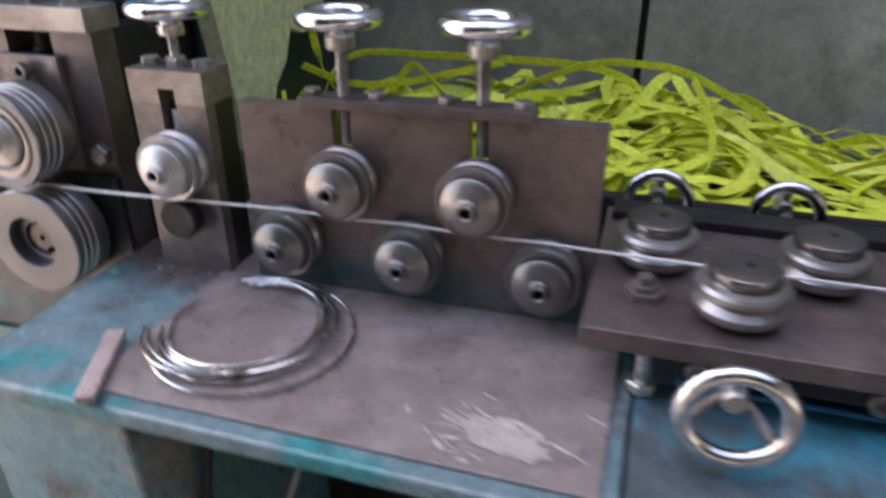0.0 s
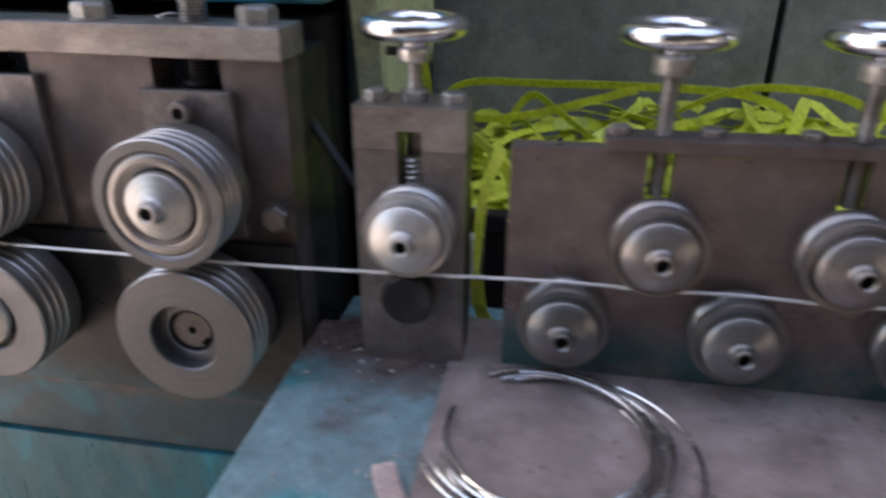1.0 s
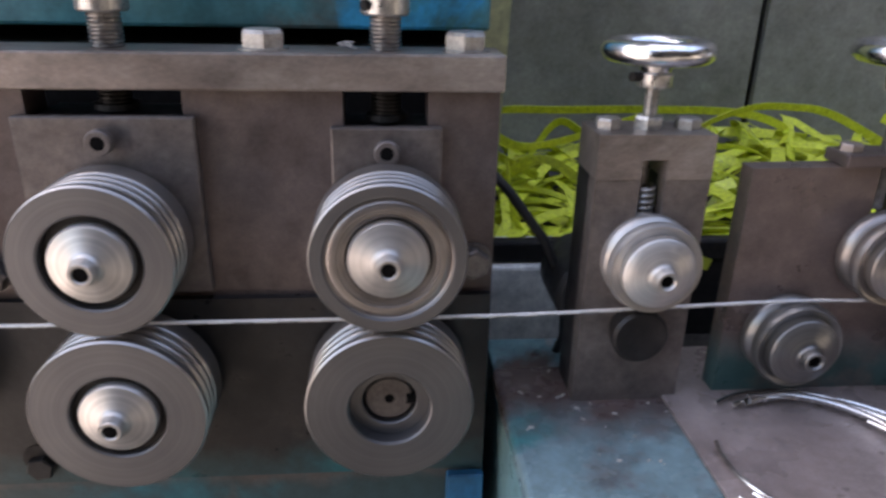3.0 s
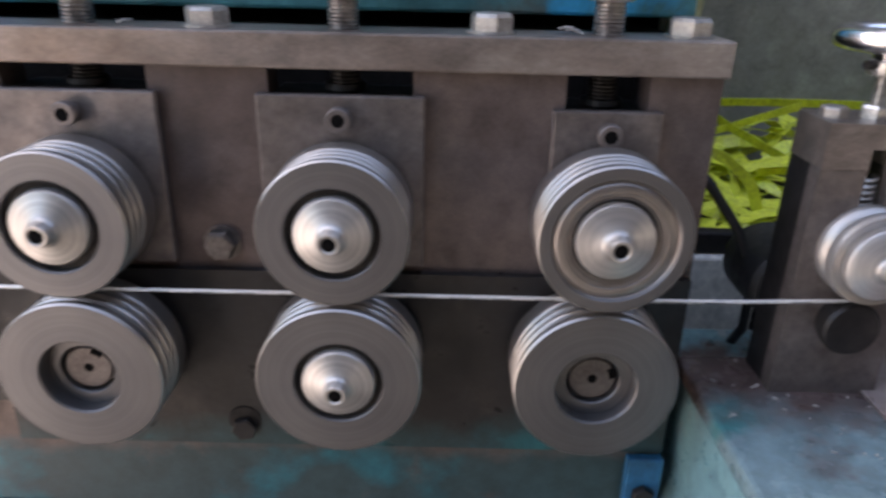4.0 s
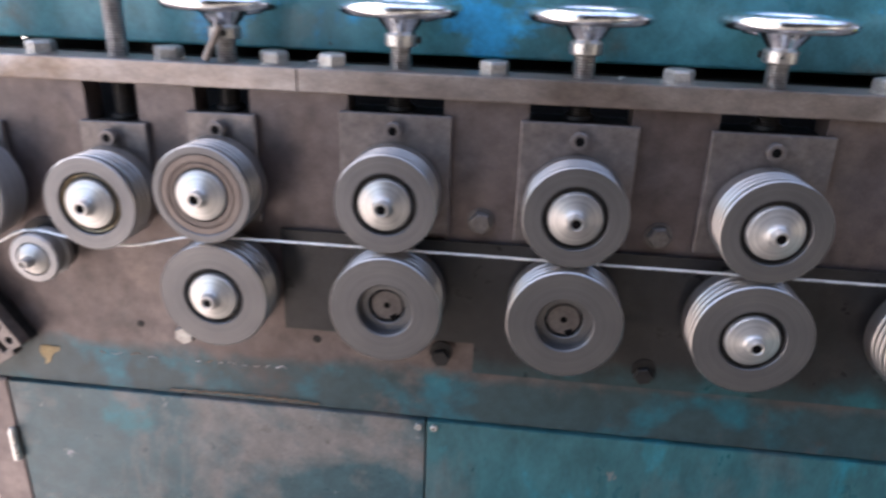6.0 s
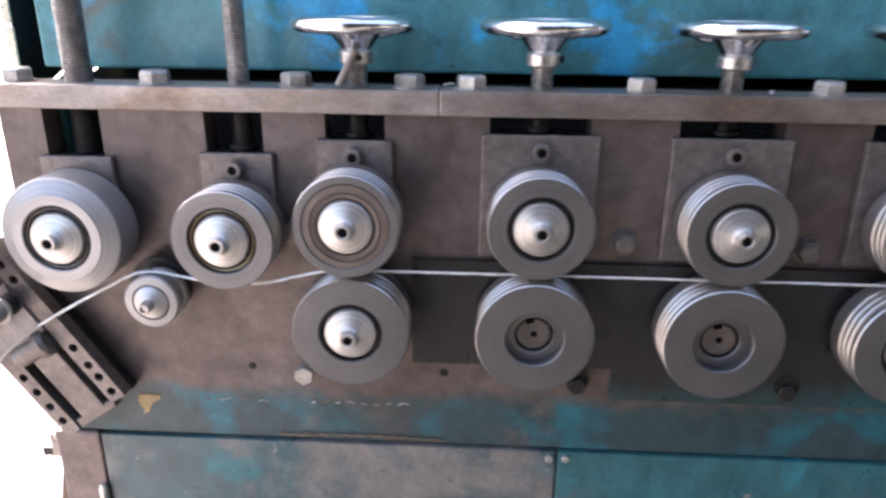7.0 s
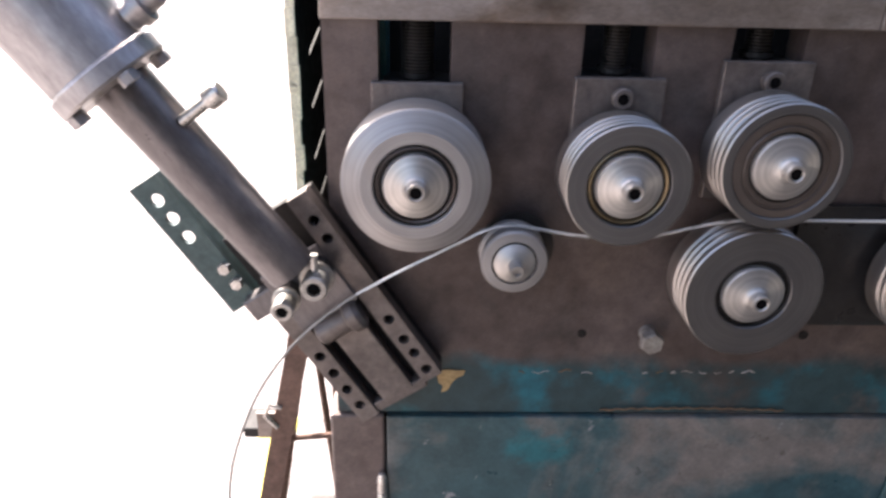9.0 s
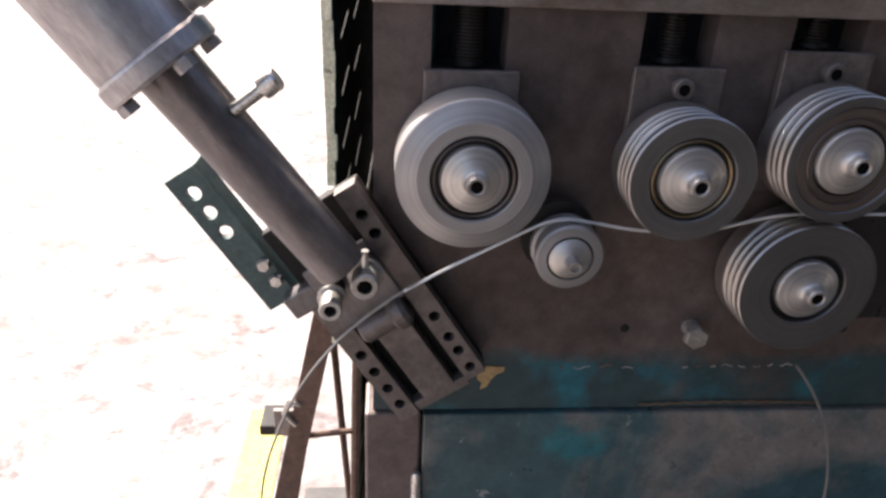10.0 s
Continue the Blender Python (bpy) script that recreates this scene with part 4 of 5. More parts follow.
TURNS = [(-0.002, 0.004, 0.070, 0.079, 166, 487), (-0.003, -0.002, 0.074, 0.073, 205, 478), (0.001, -0.006, 0.076, 0.074, 212, 470), (-0.006, -0.008, 0.078, 0.076, 208, 465),
         (0.002, -0.004, 0.073, 0.077, 218, 482), (0.004, -0.010, 0.078, 0.079, 203, 474), (-0.002, 0.0, 0.0715, 0.0735, 225, 458), (0.007, -0.006, 0.075, 0.077, 232, 468),
         (-0.008, -0.013, 0.080, 0.075, 200, 398), (0.013, -0.012, 0.092, 0.088, 214, 425)]
for k, (ox, oy, r0, r1, a0, a1) in enumerate(TURNS):
    pts = []
    for i in range(61):
        q = i / 60
        a, r = radians(a0 + (a1 - a0) * q), r0 + (r1 - r0) * q
        pts.append((ox + r * math.cos(a), oy + r * math.sin(a), 0.0016 + 0.0013 * ((k + 1) % 5) + 0.003 * (0.5 + 0.5 * math.sin(a * 1.3 + k))))
    part("turn", pipe(pts, 0.0016, 7), COILWIRE, coil, "", True)

# ---- single roller post ----
post = thing("roller_post", pose(-0.461, 0, 0), "milled steel roller post standing on the bench", "roller post")
part("body", slab([-0.0415, -0.009, 0.009, 0.0415], [0.945, 1.06, 1.126], lambda i, j: i == 1 and j == 1, 0.556, 0.571), SLIDER, post)
part("rear_block", slab([-0.041, -0.0125, 0.0125, 0.041], [0.945, 1.06, 1.1255], lambda i, j: i == 1 and j == 1, 0.5713, 0.602), DARKPLATE, post, "dark rear block")
part("cap_block", slab([-0.0415, -0.009, 0.009, 0.0415], [1.1263, 1.1405, 1.158], lambda i, j: i == 1 and j == 0, 0.5555, 0.6025), BAR, post, "lighter milled cap block")
for x in (-0.029, 0.029):
    part("cap_bolt", hexhead(0.0095, 0.0075, "z", 0, None, (x, 0.579, 1.158), 0.4), PALEBOLT, post)
part("lock_nut", hexhead(0.0105, 0.009, "z", 0, None, (0.0, 0.579, 1.158), 0.1), ZINC, post)
part("rod", threads(0.0052, 1.09, 1.196, 0.0016, 16, (0, 0.579, 0)), ZINC, post, "", True)
part("spring", pipe([(0.0068 * math.cos(i * 0.5), 0.570 + 0.0068 * math.sin(i * 0.5), 1.086 + i * 0.00036) for i in range(90)], 0.0017, 6), ZINC, post, "bright coil spring", True)
part("bearing_housing", lathe([(0, 0.603), (0.03, 0.603), (0.034, 0.608), (0.034, 0.668), (0.028, 0.68), (0, 0.682)], 28, "y", None, (-0.014, 0, 1.012)), RUBBER, post, "black round bearing housing", True)
part("tie_block", box(-0.0085, 0.0085, 0.57, 0.6, 1.03, 1.096, 0.001), BLACK, post)
# recessed and unlit: the dark steel stands in for that shade
part("lower_roller", lathe([(0, 0.004), (0.019, 0.0035), (0.021, 0.006), (0.021, 0.014), (0.019, 0.016), (0.019, 0.022), (0.0215, 0.024), (0.0215, 0.03), (0, 0.03)], 36, "y", None, (0, 0.534, 1.0105)), DARKPLATE, post, "recessed lower roller, its unlit look in the colour", True)
c = lathe([(0, 1.187), (0.0115, 1.187), (0.0125, 1.1885), (0.0125, 1.196), (0, 1.196)], 24, "z", None, (0, 0.579, 0))
part("wheel_collar", c, ZINC, post, "", True)
part("wheel_screw", pipe([(-0.011, 0.575, 1.194), (-0.019, 0.571, 1.1945)], 0.0032, 8), BLACK, post)


def small_wheel(parent, x, y, z):
    part("wheel_rim", torus(0.0305, 0.0085, 48, 12, "z", None, (x, y, z), 0.95), CHROME, parent, "polished chrome wheel rim", True)
    part("wheel_hub", lathe([(0, z - 0.02), (0.009, z - 0.02), (0.011, z - 0.012), (0.0125, z - 0.008), (0.0125, z - 0.002), (0, z - 0.002)], 24, "z", None, (x, y, 0)), CHROME, parent, "", True)
    for k in range(3):
        a = k * 2.094 + 0.7 + x
        part("wheel_spoke", pipe([(x + 0.008 * math.cos(a), y + 0.008 * math.sin(a), z - 0.006), (x + 0.03 * math.cos(a), y + 0.03 * math.sin(a), z)], 0.0042, 8), CHROME, parent, "", True)


small_wheel(post, 0.0, 0.579, 1.2115)


GREASY = mat("greasy_dark_steel", (0.26, 0.25, 0.24), 0.3, 0.8, (0.16, 0.155, 0.15), 20, 0.6, 0.05, 400, 0.06, mottle=0.14, lathe_marks=True)


def step_roller(x, z, y=0.53, label="stepped bronzed straightening roller"):
    ob = thing("straightener_roller", pose(x, y, z), label, "roller", "rollers of the straightener")
    R = 0.0335
    part("body", lathe([(0.0262, 0.003), (0.0285, 0.0025), (0.0305, 0.0012), (0.0325, 0.001), (R, 0.0035), (R + 0.0008, 0.0065), (R, 0.0095), (R - 0.0045, 0.0125), (R - 0.005, 0.0165), (R - 0.001, 0.0195),
                        (R + 0.0004, 0.0225), (R, 0.027), (R - 0.003, 0.0295), (0.01, 0.0295)], 52), (GREASY if "greasy" in label else BROWNROLL) if "bronzed" in label else CAP, ob, "", True)
    part("face_disc", lathe([(0.0262, 0.004), (0.0262, -0.0048), (0.0248, -0.0064), (0.0125, -0.0098), (0.0102, -0.0104), (0.0086, -0.0118), (0.008, -0.0132), (0.008, -0.0183), (0.0072, -0.0195), (0.0056, -0.0195), (0.0046, -0.0182), (0.0046, -0.0125), (0, -0.0125)], 48), CAP if "bright" in label else GREASY if "greasy" in label else BROWNROLL, ob, "", True)
    part("centre_hole", lathe([(0, -0.0162), (0.0047, -0.0162), (0.0047, -0.0122)], 16), HOLE, ob)
    part("shaft", lathe([(0.0095, 0.027), (0.0095, 0.05), (0, 0.05)], 20), DARKPLATE, ob)
    SPIN.append((ob, (x, y, z), 1 if z > 1.04 else -1, R, 0))
    return ob


step_roller(-0.459, 1.0675, 0.531, "bright stepped roller on the post")

# ---- five-roller straightener ----
strn = thing("straightener_plate", pose(0, 0, 0), "brown upright straightener plate on the bench", "machine plate")
splate = part("plate", slab([-0.387, -0.291, -0.273, -0.163, -0.145, -0.046], [0.9487, 1.075, 1.138], lambda i, j: j == 1 and i in (1, 3), 0.56, 0.578), STRAIGHT, strn)
sbar = part("top_bar", box(-0.322, -0.107, 0.5545, 0.5835, 1.1383, 1.1478, 0.0012), PLATE, strn, "brown clamping bar")
for ob in (splate, sbar):
    for v in ob.data.vertices:
        v.co.z += (v.co.x + 0.046) * 0.0145 if v.co.z > 1.1 else 0
for x in (-0.312, -0.25, -0.185, -0.118):
    part("bar_bolt", hexhead(0.0085, 0.006, "z", 0, None, (x, 0.569, 1.1476 + (x + 0.046) * 0.0145), x * 30), BAR, strn)
for x in (-0.282, -0.153):
    part("rod", threads(0.0058, 1.1, 1.195, 0.0016, 16, (x, 0.57, 0)), THREAD, strn, "", True)
    part("rod_nut", lathe([(0, 1.186), (0.0125, 1.186), (0.0135, 1.188), (0.0135, 1.197), (0.012, 1.199), (0, 1.199)], 20, "z", None, (x, 0.57, 0)), PALEBOLT, strn, "", True)
    small_wheel(strn, x, 0.57, 1.213)
for x in (-0.279, -0.152):
    step_roller(x, 1.0695)
for x in (-0.3405, -0.215, -0.087):
    step_roller(x, 1.0025, 0.53, "stepped bronzed straightening roller, greasy")

# ---- flat roller block ----
flat = thing("flat_roller_block", pose(0, 0, 0), "brown steel plate carrying flat-lying rollers", "machine plate")
part("plate", box(-0.046, 0.7, 0.461, 0.70, 0.994, 1.012, 0.0015), PLATE, flat)
part("rear_bar", box(-0.04, 0.7, 0.665, 0.70, 1.0125, 1.022, 0.0012), DARKPLATE, flat)
part("under_bar", box(0.03, 0.7, 0.468, 0.495, 0.977, 0.9935, 0.0015), DARKPLATE, flat)
part("core", box(0.035, 0.7, 0.50, 0.69, 0.9435, 0.9935, 0.001), BLACK, flat)
part("blue_strip", box(0.032, 0.25, 0.474, 0.499, 0.9615, 0.9655, 0.001), BLUE, flat, "bright blue strip")
for x in (0.045, 0.10, 0.17):
    part("under_bolt", socket_head(0.0095, 0.007, "y", None, (x, 0.468, 0.984)), SLIDER, flat, "", True)
b = lathe([(0, 0.9435), (0.0065, 0.9435), (0.0065, 0.9935)], 16, "z", None, (0.006, 0.485, 0))
hexhead(0.012, 0.009, "z", 0, b, (0.006, 0.485, 0.946), 0.3)
part("levelling_screw", b, ZINC, flat, "bright levelling screw", True)
part("pivot_bolt", lathe([(0.0, 1.012), (0.0165, 1.012), (0.0165, 1.0185), (0.012, 1.019), (0.012, 1.0235), (0.0068, 1.024), (0.0068, 1.031), (0, 1.032)], 6, "z", None, (-0.001, 0.522, 0)), SLIDER, flat, "small hexagon stud")


TOPCAP = mat("dark_polished_cap", (0.22, 0.205, 0.195), 0.24, 0.8, (0.13, 0.118, 0.11), 20, 0.5, 0.04, 400, 0.05, mottle=0.14, lathe_marks=True)


def flat_roller(x, y):
    ob = thing("flat_roller", pose(x, y, 1.0178), "grooved steel roller lying flat on the block", "roller", "flat rollers")
    p = [(0, 0), (0.03, 0), (0.033, 0.002), (0.0352, 0.006), (0.0352, 0.010), (0.0325, 0.013), (0.0305, 0.0155), (0.0325, 0.018), (0.0352, 0.021), (0.0352, 0.025), (0.033, 0.028), (0.027, 0.0295), (0.0265, 0.0305),
         (0.0272, 0.035), (0.0262, 0.0385), (0.024, 0.0398), (0.012, 0.0405), (0, 0.0405)]
    part("body", lathe(p[:12], 52, "z"), GROOVE, ob, "bright grooved flanges", True)
    part("top_cap", lathe(p[11:], 52, "z"), TOPCAP, ob, "dark polished cap", True)
    # top hole's shade is a black disc on the cap
    part("top_hole", lathe([(0, 0.0408), (0.004, 0.0408), (0.004, 0.0402)], 14, "z", None, (0.003, 0.002, 0)), BLACK, ob)
    part("pedestal", lathe([(0, -0.0055), (0.012, -0.0055), (0.012, 0.001), (0, 0.001)], 18, "z"), BLACK, ob)
    return ob


FLATS = [flat_roller(x, y) for x, y in ((0.069, 0.5085), (0.208, 0.5085), (0.004, 0.5825), (0.138, 0.5825), (0.275, 0.5825))]


def upright_wheel(name, x, y, z, R, label):
    ob = thing(name, pose(x, y, z), label, "handwheel", "crank wheels of the roller block")
    part("rim", torus(R - 0.0065, 0.0068, 52, 12, "y", None, (0, 0, 0), 0.9), CHROME, ob, "polished chrome rim", True)
    part("hub", lathe([(0, 0.014), (0.0075, 0.014), (0.0095, 0.017), (0.0095, 0.036), (0, 0.036)], 24), ZINC, ob, "", True)
    for k in range(3):
        a = k * 2.094 - 0.6
        part("spoke", pipe([(0.008 * math.cos(a), 0.028, 0.008 * math.sin(a)), ((R - 0.018) * math.cos(a), 0.018, (R - 0.018) * math.sin(a)), ((R - 0.007) * math.cos(a), 0.002, (R - 0.007) * math.sin(a))], 0.004, 8), SLIDER, ob, "", True)
    return ob


w = upright_wheel("crank_wheel", 0.0665, 0.405, 0.995, 0.0415, "chrome crank wheel at the block's front")
part("spindle", pipe([(0, 0.028, 0), (0, 0.1, -0.03)], 0.006, 10), THREAD, w)
for x in (0.003, 0.135):
    w = upright_wheel("crank_wheel", x, 0.755, 1.0, 0.039, "chrome crank wheel behind the block")
    part("spindle", pipe([(0, 0.0, 0), (0, -0.06, -0.008)], 0.006, 10), THREAD, w)
bed = thing("machine_bed", pose(0, 0, 0), "teal painted machine bed under the roller block", "machine bed")
part("bed", box(0.002, 0.9, 0.338, 0.70, 0.60, 0.943, 0.003), BEDTOP, bed)
part("bed_leg", box(0.05, 0.85, 0.37, 0.68, 0, 0.599, 0.004), DARKGREEN, bed)
# ---- behind the bench ----
shelf = thing("rear_shelf", pose(0, 0, 0), "dark shelf behind the bench", "shelf")
part("board", box(-0.56, 1.2, 0.705, 1.20, 0.845, 0.872, 0.003), DARKGREEN, shelf)
part("trestle", box(-0.5, 1.1, 0.86, 1.19, 0, 0.8445, 0.003), BLACK, shelf)
blk = tagged(part("pale_block", box(-0.545, -0.43, 0.75, 0.84, 0.8725, 0.976, 0.004), CREAM), "grimy pale block on the shelf", "block")
tray = tagged(part("scrap_tray", box(-0.56, 1.2, 0.845, 1.20, 0.8725, 0.93, 0.003), BLACK), "dark tray under the strapping heap", "tray")
part("front_lip", box(-0.56, 1.2, 0.757, 0.775, 0.9765, 1.0, 0.003), BLACK, tray)
# added black sheet, standing in for the dark gap below the lip
part("front_sheet", box(-0.425, 1.2, 0.76, 0.772, 0.8725, 0.9763, 0.002), BLACK, tray)
side = thing("side_board", pose(0, 0, 0), "pale yellow-green board with a dark green sheet beside the housing", "board")
part("sheet", box(-0.568, -0.5605, 0.76, 1.19, 0.876, 1.9, 0.001), DARKGREEN, side, "dark green sheet")
bm = bmesh.new()
yz = [(0.742, 1.8), (1.02, 1.8), (1.04, 1.22), (1.057, 1.142), (1.045, 1.115), (0.975, 1.118), (0.94, 1.13), (0.92, 1.088), (0.885, 1.06), (0.87, 1.02), (0.84, 0.95), (0.80, 0.94), (0.785, 1.03), (0.765, 1.145), (0.745, 1.24)]
bm.faces.new([bm.verts.new((-0.560, y, z)) for y, z in yz])
r = bmesh.ops.extrude_face_region(bm, geom=bm.faces[:])
bmesh.ops.translate(bm, vec=(0.026, 0, 0), verts=[v for v in r["geom"] if isinstance(v, bmesh.types.BMVert)])
part("pale_board", bm, PALEGREEN, side, "torn pale yellow-green board")
cable = thing("black_cable", pose(0, 0, 0), "black cable hanging past the stand", "cable")
part("cable", pipe([(-0.575, 0.66, 1.12), (-0.545, 0.64, 1.09), (-0.515, 0.635, 1.05), (-0.492, 0.64, 1.0), (-0.487, 0.65, 0.95), (-0.49, 0.68, 0.90), (-0.5, 0.72, 0.876)], 0.0042, 8), RUBBER, cable, "", True)
cab2 = thing("black_cable", pose(0, 0, 0), "dark cables under the bench top", "cable")
part("cable", pipe([(-0.36, 0.42, 0.928), (-0.372, 0.4, 0.8), (-0.37, 0.42, 0.6), (-0.33, 0.5, 0.3)], 0.005, 8), RUBBER, cab2, "", True)
part("cable", pipe([(-0.25, 0.42, 0.928), (-0.3, 0.42, 0.78), (-0.36, 0.45, 0.68), (-0.37, 0.5, 0.5)], 0.003, 8), ZINC, cab2, "bare wire", True)


# ---- heap of strapping ----
def strap(pts, width, roll0, roll1):
    bm = bmesh.new()
    P = [Vector(p) for p in pts]
    rows = []
    for i, p in enumerate(P):
        d = (P[min(i + 1, len(P) - 1)] - P[max(i - 1, 0)]).normalized()
        side_ = d.cross(Vector((0, 0, 1)))
        side_ = side_.normalized() if side_.length > 1e-4 else Vector((1, 0, 0))
        up = side_.cross(d)
        a = roll0 + (roll1 - roll0) * i / (len(P) - 1)
        s = side_ * math.cos(a) + up * math.sin(a)
        n = (up * math.cos(a) - side_ * math.sin(a)) * 0.0005
        rows.append([bm.verts.new(q) for q in (p - s * width / 2 + n, p + s * width / 2 + n, p + s * width / 2 - n, p - s * width / 2 - n)])
    for a, b in zip(rows, rows[1:]):
        for k in range(4):
            bm.faces.new((a[k], a[(k + 1) % 4], b[(k + 1) % 4], b[k]))
    bm.faces.new(rows[0])
    bm.faces.new(rows[-1])
    return bm


def heap_top(x, y):
    h = 0.06 * math.exp(-((x - 0.05) / 0.14) ** 2) + 0.06 * math.exp(-((x + 0.27) / 0.2) ** 2) + 0.014
    return 0.955 + h * (0.6 + 0.4 * min(1, max(0, (y - 0.82) / 0.25)))


heap = thing("strapping_heap", pose(0, 0, 0), "tangled heap of bright yellow-green plastic strapping", "strapping heap")
rng = random.Random(8)
for k in range(260):
    x, y = rng.uniform(-0.53, 0.75) if k % 3 else rng.uniform(-0.53, 0.1), rng.uniform(0.79, 1.17)
    head = rng.gauss(0.0, 0.8) + (math.pi if rng.random() < 0.5 else 0)
    lay = rng.uniform(0.25, 1.0)
    bend_ = rng.gauss(0, 4.5)
    n, step = rng.randint(9, 17), 0.024
    pts = []
    ph, am = rng.uniform(0, 6), rng.uniform(0.003, 0.02)
    for i in range(n):
        pts.append((x, y, 0.932 + (heap_top(x, y) - 0.932) * lay + am * math.sin(i * 0.6 + ph) + 0.004))
        x += math.cos(head) * step
        y += math.sin(head) * step
        if y < 0.785 or y > 1.19:
            head = -head
            y = min(max(y, 0.786), 1.188)
        x = min(max(x, -0.535), 1.1)
        head += bend_ * step + rng.gauss(0, 0.12)
    part("strip", strap(pts, rng.uniform(0.012, 0.019), rng.gauss(0, 0.5), rng.gauss(0, 0.8)), STRAP, heap)
# long loose loops over the heap
LOOPS = [[(-0.53, 1.0, 0.98), (-0.53, 1.06, 1.04), (-0.49, 1.1, 1.066), (-0.38, 1.11, 1.067), (-0.25, 1.11, 1.068), (-0.12, 1.11, 1.064), (-0.05, 1.1, 1.045), (-0.052, 1.09, 1.02), (-0.09, 1.07, 1.0)],
         [(-0.24, 1.06, 1.02), (-0.18, 1.09, 1.048), (-0.11, 1.1, 1.072), (-0.04, 1.11, 1.073), (0.03, 1.11, 1.062), (0.135, 1.1, 1.012), (0.2, 1.06, 0.985), (0.28, 1.0, 0.972), (0.4, 0.94, 0.965)],
         [(-0.525, 0.95, 1.075), (-0.47, 1.0, 1.04), (-0.40, 1.05, 1.035), (-0.32, 1.08, 1.05), (-0.25, 1.1, 1.066)],
         [(-0.44, 1.08, 1.0), (-0.40, 1.08, 1.055), (-0.36, 1.06, 1.04), (-0.3, 1.0, 1.01)],
         [(-0.545, 1.02, 1.13), (-0.535, 1.03, 1.06), (-0.5, 1.0, 1.03), (-0.45, 0.96, 1.01)],
         [(0.04, 0.83, 0.98), (0.06, 0.87, 1.02), (0.05, 0.93, 1.06), (0.03, 1.0, 1.08)],
         [(-0.51, 0.86, 1.06), (-0.5, 0.85, 1.0), (-0.48, 0.84, 0.97), (-0.43, 0.83, 0.965), (-0.4, 0.84, 0.98)],
         [(-0.515, 0.9, 1.02), (-0.47, 0.86, 1.06), (-0.42, 0.85, 1.03), (-0.4, 0.85, 0.99)],
         [(-0.405, 0.70, 1.09), (-0.416, 0.66, 1.058), (-0.419, 0.645, 1.003), (-0.416, 0.645, 0.955), (-0.404, 0.647, 0.93), (-0.387, 0.65, 0.92)],
         [(-0.42, 0.80, 0.985), (-0.38, 0.72, 0.99), (-0.375, 0.70, 0.96)],
         [(-0.368, 0.80, 1.045), (-0.358, 0.755, 1.03), (-0.353, 0.735, 0.985), (-0.360, 0.725, 0.945), (-0.366, 0.722, 0.925)],
         [(-0.328, 0.82, 1.04), (-0.333, 0.76, 1.035), (-0.348, 0.737, 1.0), (-0.370, 0.728, 0.965), (-0.363, 0.725, 0.94)],
         [(-0.388, 0.79, 1.02), (-0.373, 0.75, 1.015), (-0.353, 0.742, 0.998), (-0.328, 0.74, 0.985), (-0.308, 0.75, 0.975)],
         [(-0.348, 0.80, 1.05), (-0.363, 0.752, 1.045), (-0.376, 0.733, 1.01), (-0.368, 0.727, 0.97), (-0.343, 0.724, 0.95)],
         [(-0.318, 0.79, 1.02), (-0.348, 0.75, 1.02), (-0.378, 0.742, 1.008), (-0.388, 0.738, 0.98)],
         [(0.2, 0.9, 1.0), (0.3, 0.93, 1.02), (0.45, 0.93, 0.99), (0.6, 0.9, 0.96)]]
for pts in LOOPS:
    sm = []
    for i in range(len(pts) - 1):
        p0, p1, p2, p3 = (Vector(pts[min(max(j, 0), len(pts) - 1)]) for j in (i - 1, i, i + 1, i + 2))
        for k in range(8):
            t = k / 8
            sm.append(0.5 * (2 * p1 + (p2 - p0) * t + (2 * p0 - 5 * p1 + 4 * p2 - p3) * t * t + (3 * p1 - p0 - 3 * p2 + p3) * t ** 3))
    sm.append(Vector(pts[-1]))
    part("strip", strap(sm, 0.0125, 0.95, 1.45), STRAP, heap)

# ---- the wire ----
LINE = [(1.2, 1.034), (-0.05, 1.0345), (-0.087, 1.0365), (-0.152, 1.0345), (-0.215, 1.0368), (-0.279, 1.0345), (-0.3405, 1.0358), (-0.459, 1.0315), (-0.56, 1.028), (-0.646, 1.0275), (-1.404, 1.0275),
        (-1.44, 1.0245), (-1.495, 1.0095), (-1.528, 1.0085), (-1.562, 1.0105), (-1.595, 1.0165), (-1.614, 1.0195), (-1.634, 1.0175), (-1.672, 0.9965), (-1.715, 0.973), (-1.751, 0.951)]
RING = [(121, 0.333), (133, 0.3285), (145, 0.322), (155, 0.316), (173, 0.310), (220, 0.3), (270, 0.290), (350, 0.279), (380, 0.283), (400, 0.288), (430, 0.295)]


def ring_point(deg):
    for (a0, r0), (a1, r1) in zip(RING, RING[1:]):
        if deg <= a1:
            break
    r = r0 + (r1 - r0) * (deg - a0) / (a1 - a0)
    return (-1.58 + r * math.cos(radians(deg)), 0.665 + r * math.sin(radians(deg)))


def smooth_line(pts, n=6):
    out = []
    for i in range(len(pts) - 1):
        (xa, za), (xb, zb) = pts[i], pts[i + 1]
        for k in range(n):
            t = k / n
            out.append((xa + (xb - xa) * t, za + (zb - za) * t))
    out.append(pts[-1])
    for _ in range(4):
        out = [out[0]] + [((a[0] + 2 * b[0] + c[0]) / 4, (a[1] + 2 * b[1] + c[1]) / 4) for a, b, c in zip(out, out[1:], out[2:])] + [out[-1]]
    return out


feed_line = smooth_line(LINE)
wire = thing("wire", pose(0, 0, 0), "bright steel wire running through all rollers", "wire")
part("straight_run", pipe([(x, WY, z) for x, z in feed_line], 0.00145, 8), WIRE, wire, "", True)

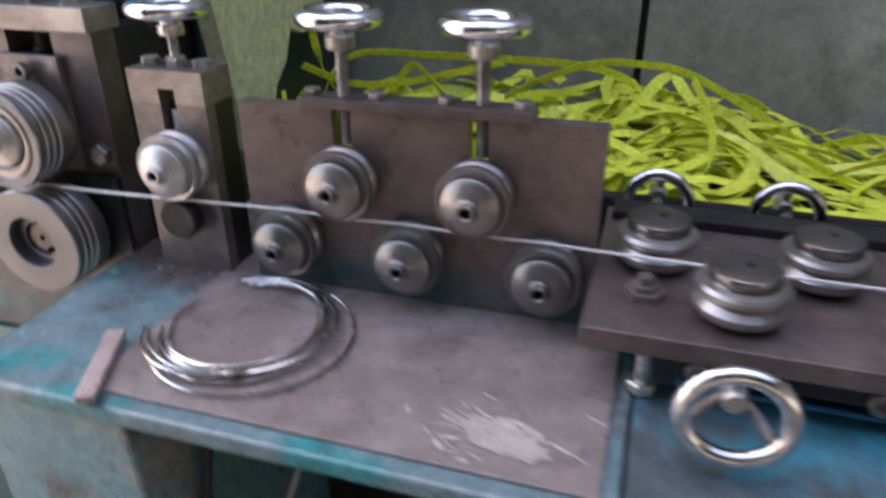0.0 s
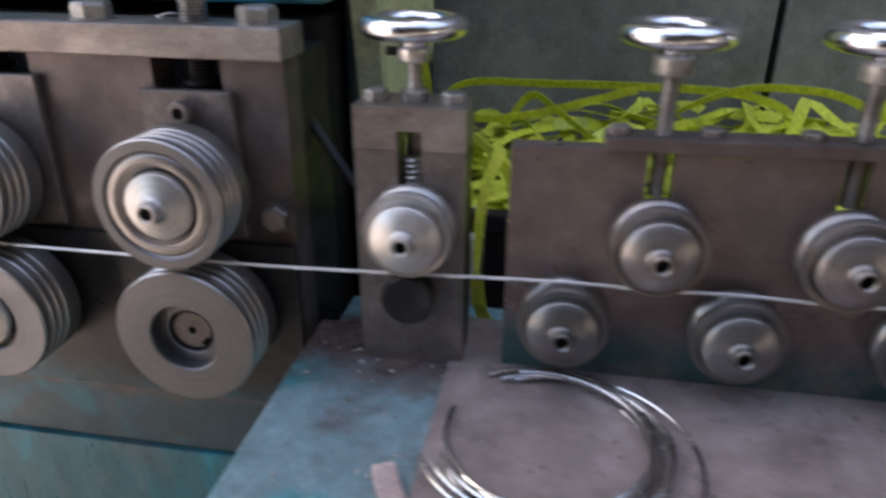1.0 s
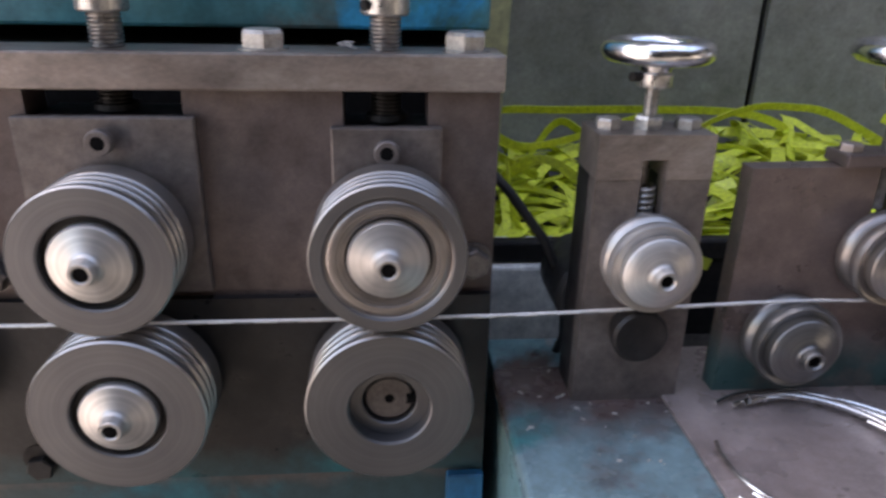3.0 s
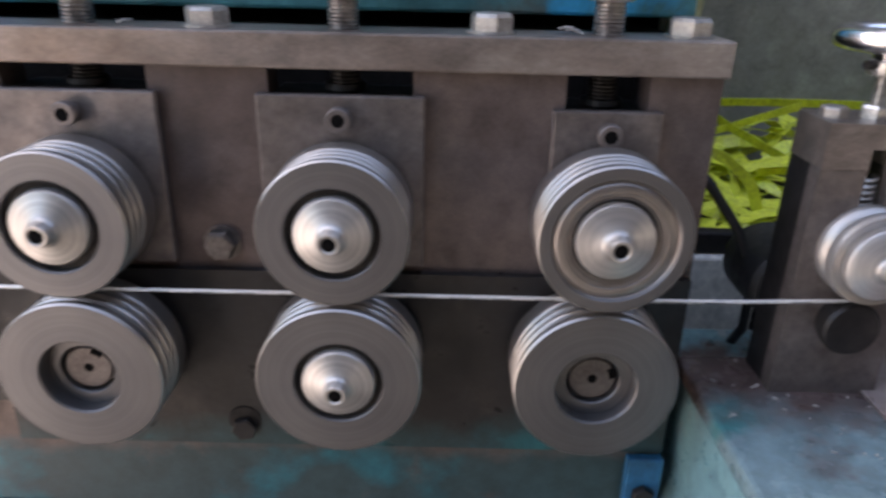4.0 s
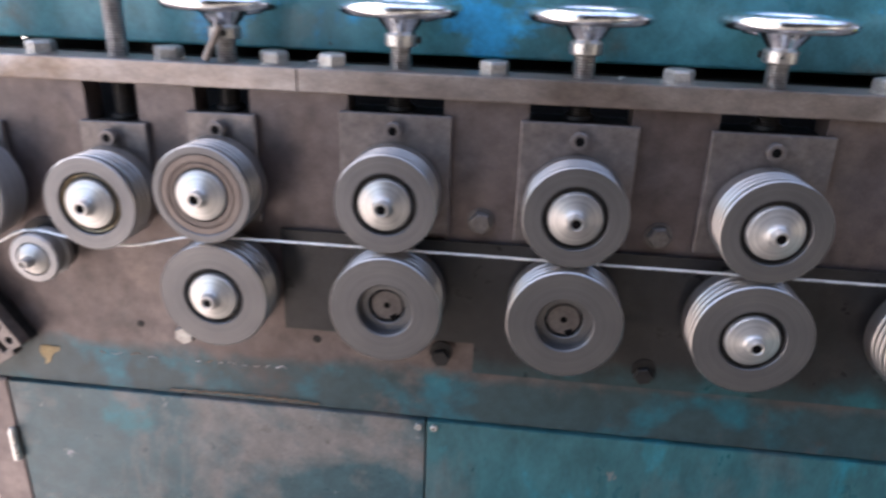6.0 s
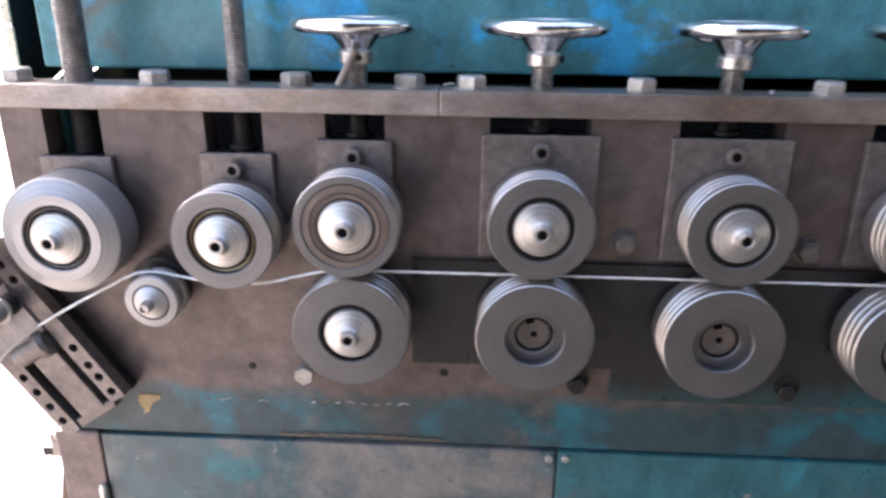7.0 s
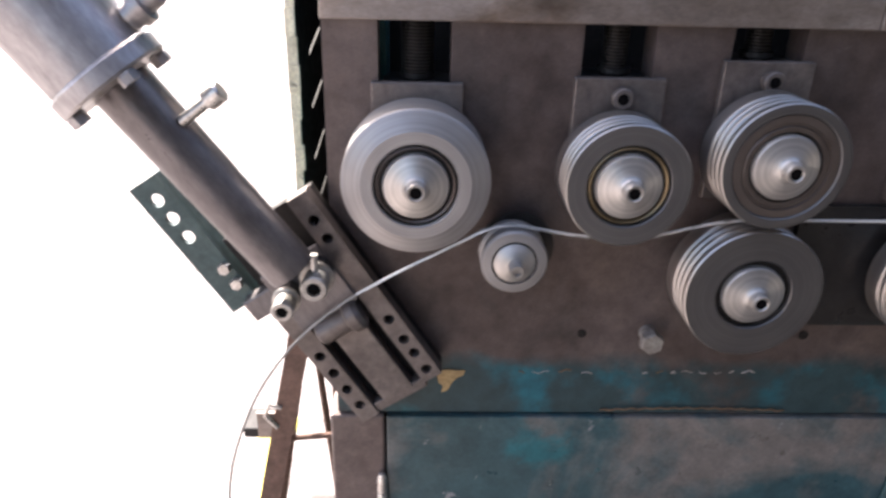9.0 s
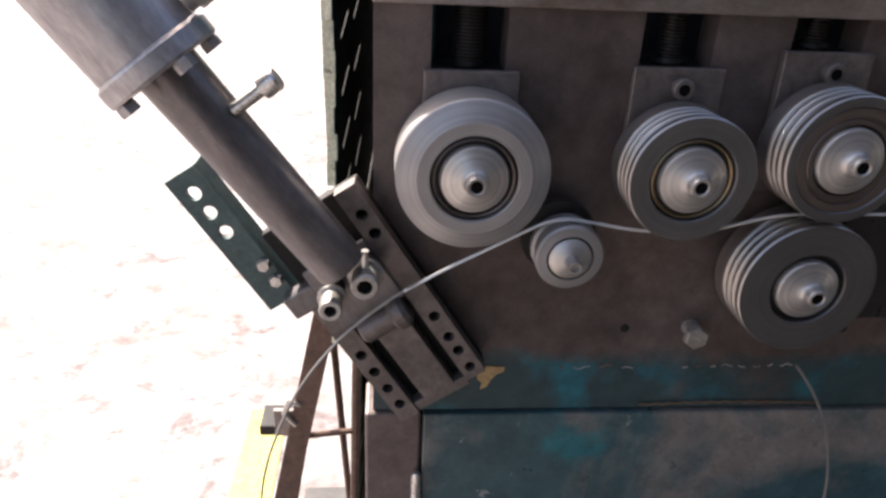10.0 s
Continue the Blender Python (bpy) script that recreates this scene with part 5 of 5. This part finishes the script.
TRACK = np.array(feed_line + [ring_point(121 + 2.5 * i) for i in range(1, 122)])
STEP = np.r_[0, np.cumsum(np.hypot(*np.diff(TRACK, axis=0).T))]
EXIT = STEP[len(feed_line) - 1]
SEG = 0.031
ring = thing("bent_wire_ring", pose(0, 0, 0), "wire ring growing out of the bending head", "wire ring")
SEGMENTS = []
bm = pipe([(0.3 * math.sin(a) , 0, 0.3 - 0.3 * math.cos(a)) for a in np.linspace(-SEG * 0.52 / 0.3, SEG * 0.52 / 0.3, 5)], 0.0014, 8)
seg = part("piece", bm, RINGWIRE, ring, "", True)
for i in range(48):
    if i:
        seg = seg.copy()
        scene.collection.objects.link(seg)
    SEGMENTS.append(seg)


def turned(t):
    """Degrees by which a lower roller has turned: the line runs, waits, and runs again."""
    return 380 * (min(max(t, 0.95), 4.62) - 0.95) + 400 * max(t - 6.58, 0)


def fed(t):
    """Metres of wire pushed out of the bending head."""
    return 0.448 * min(max(t - 6.58, 0), 3.02) + 0.3 * max(t - 9.6, 0)


def motions():
    times = [i / 10 for i in range(101)]
    rest = 380 * (4.62 - 0.95)
    for ob, (x, y, z), sense, R, start in SPIN:
        k = 0.0608 / R
        base = start - (rest if start in (-300, -295) and x < -0.7 else 0) * sense
        walk(ob, [(t, pose(x, y, z, 0, base + sense * k * turned(t), 0)) for t in times])
    for ob in FLATS:
        x, y, z = ob.location
        sense = 1 if y > 0.55 else -1
        walk(ob, [(t, pose(x, y, z, 0, 0, sense * turned(t) * 0.0608 / 0.0352)) for t in times])
    for i, ob in enumerate(SEGMENTS):
        rows = []
        for t in [0.0, 6.5] + [6.6 + 0.1 * j for j in range(35)]:
            s = EXIT + fed(t) - SEG * (i + 0.5)
            x, z = np.interp(s, STEP, TRACK[:, 0]), np.interp(s, STEP, TRACK[:, 1])
            xa, za, xb, zb = (np.interp(s + d, STEP, TRACK[:, c]) for d in (-0.01, 0.01) for c in (0, 1))
            ang = math.degrees(math.atan2(-(zb - za), xb - xa))
            rows.append((t, pose(x, WY, z, 0, ang % 360, 0)))
        walk(ob, rows)


motions()
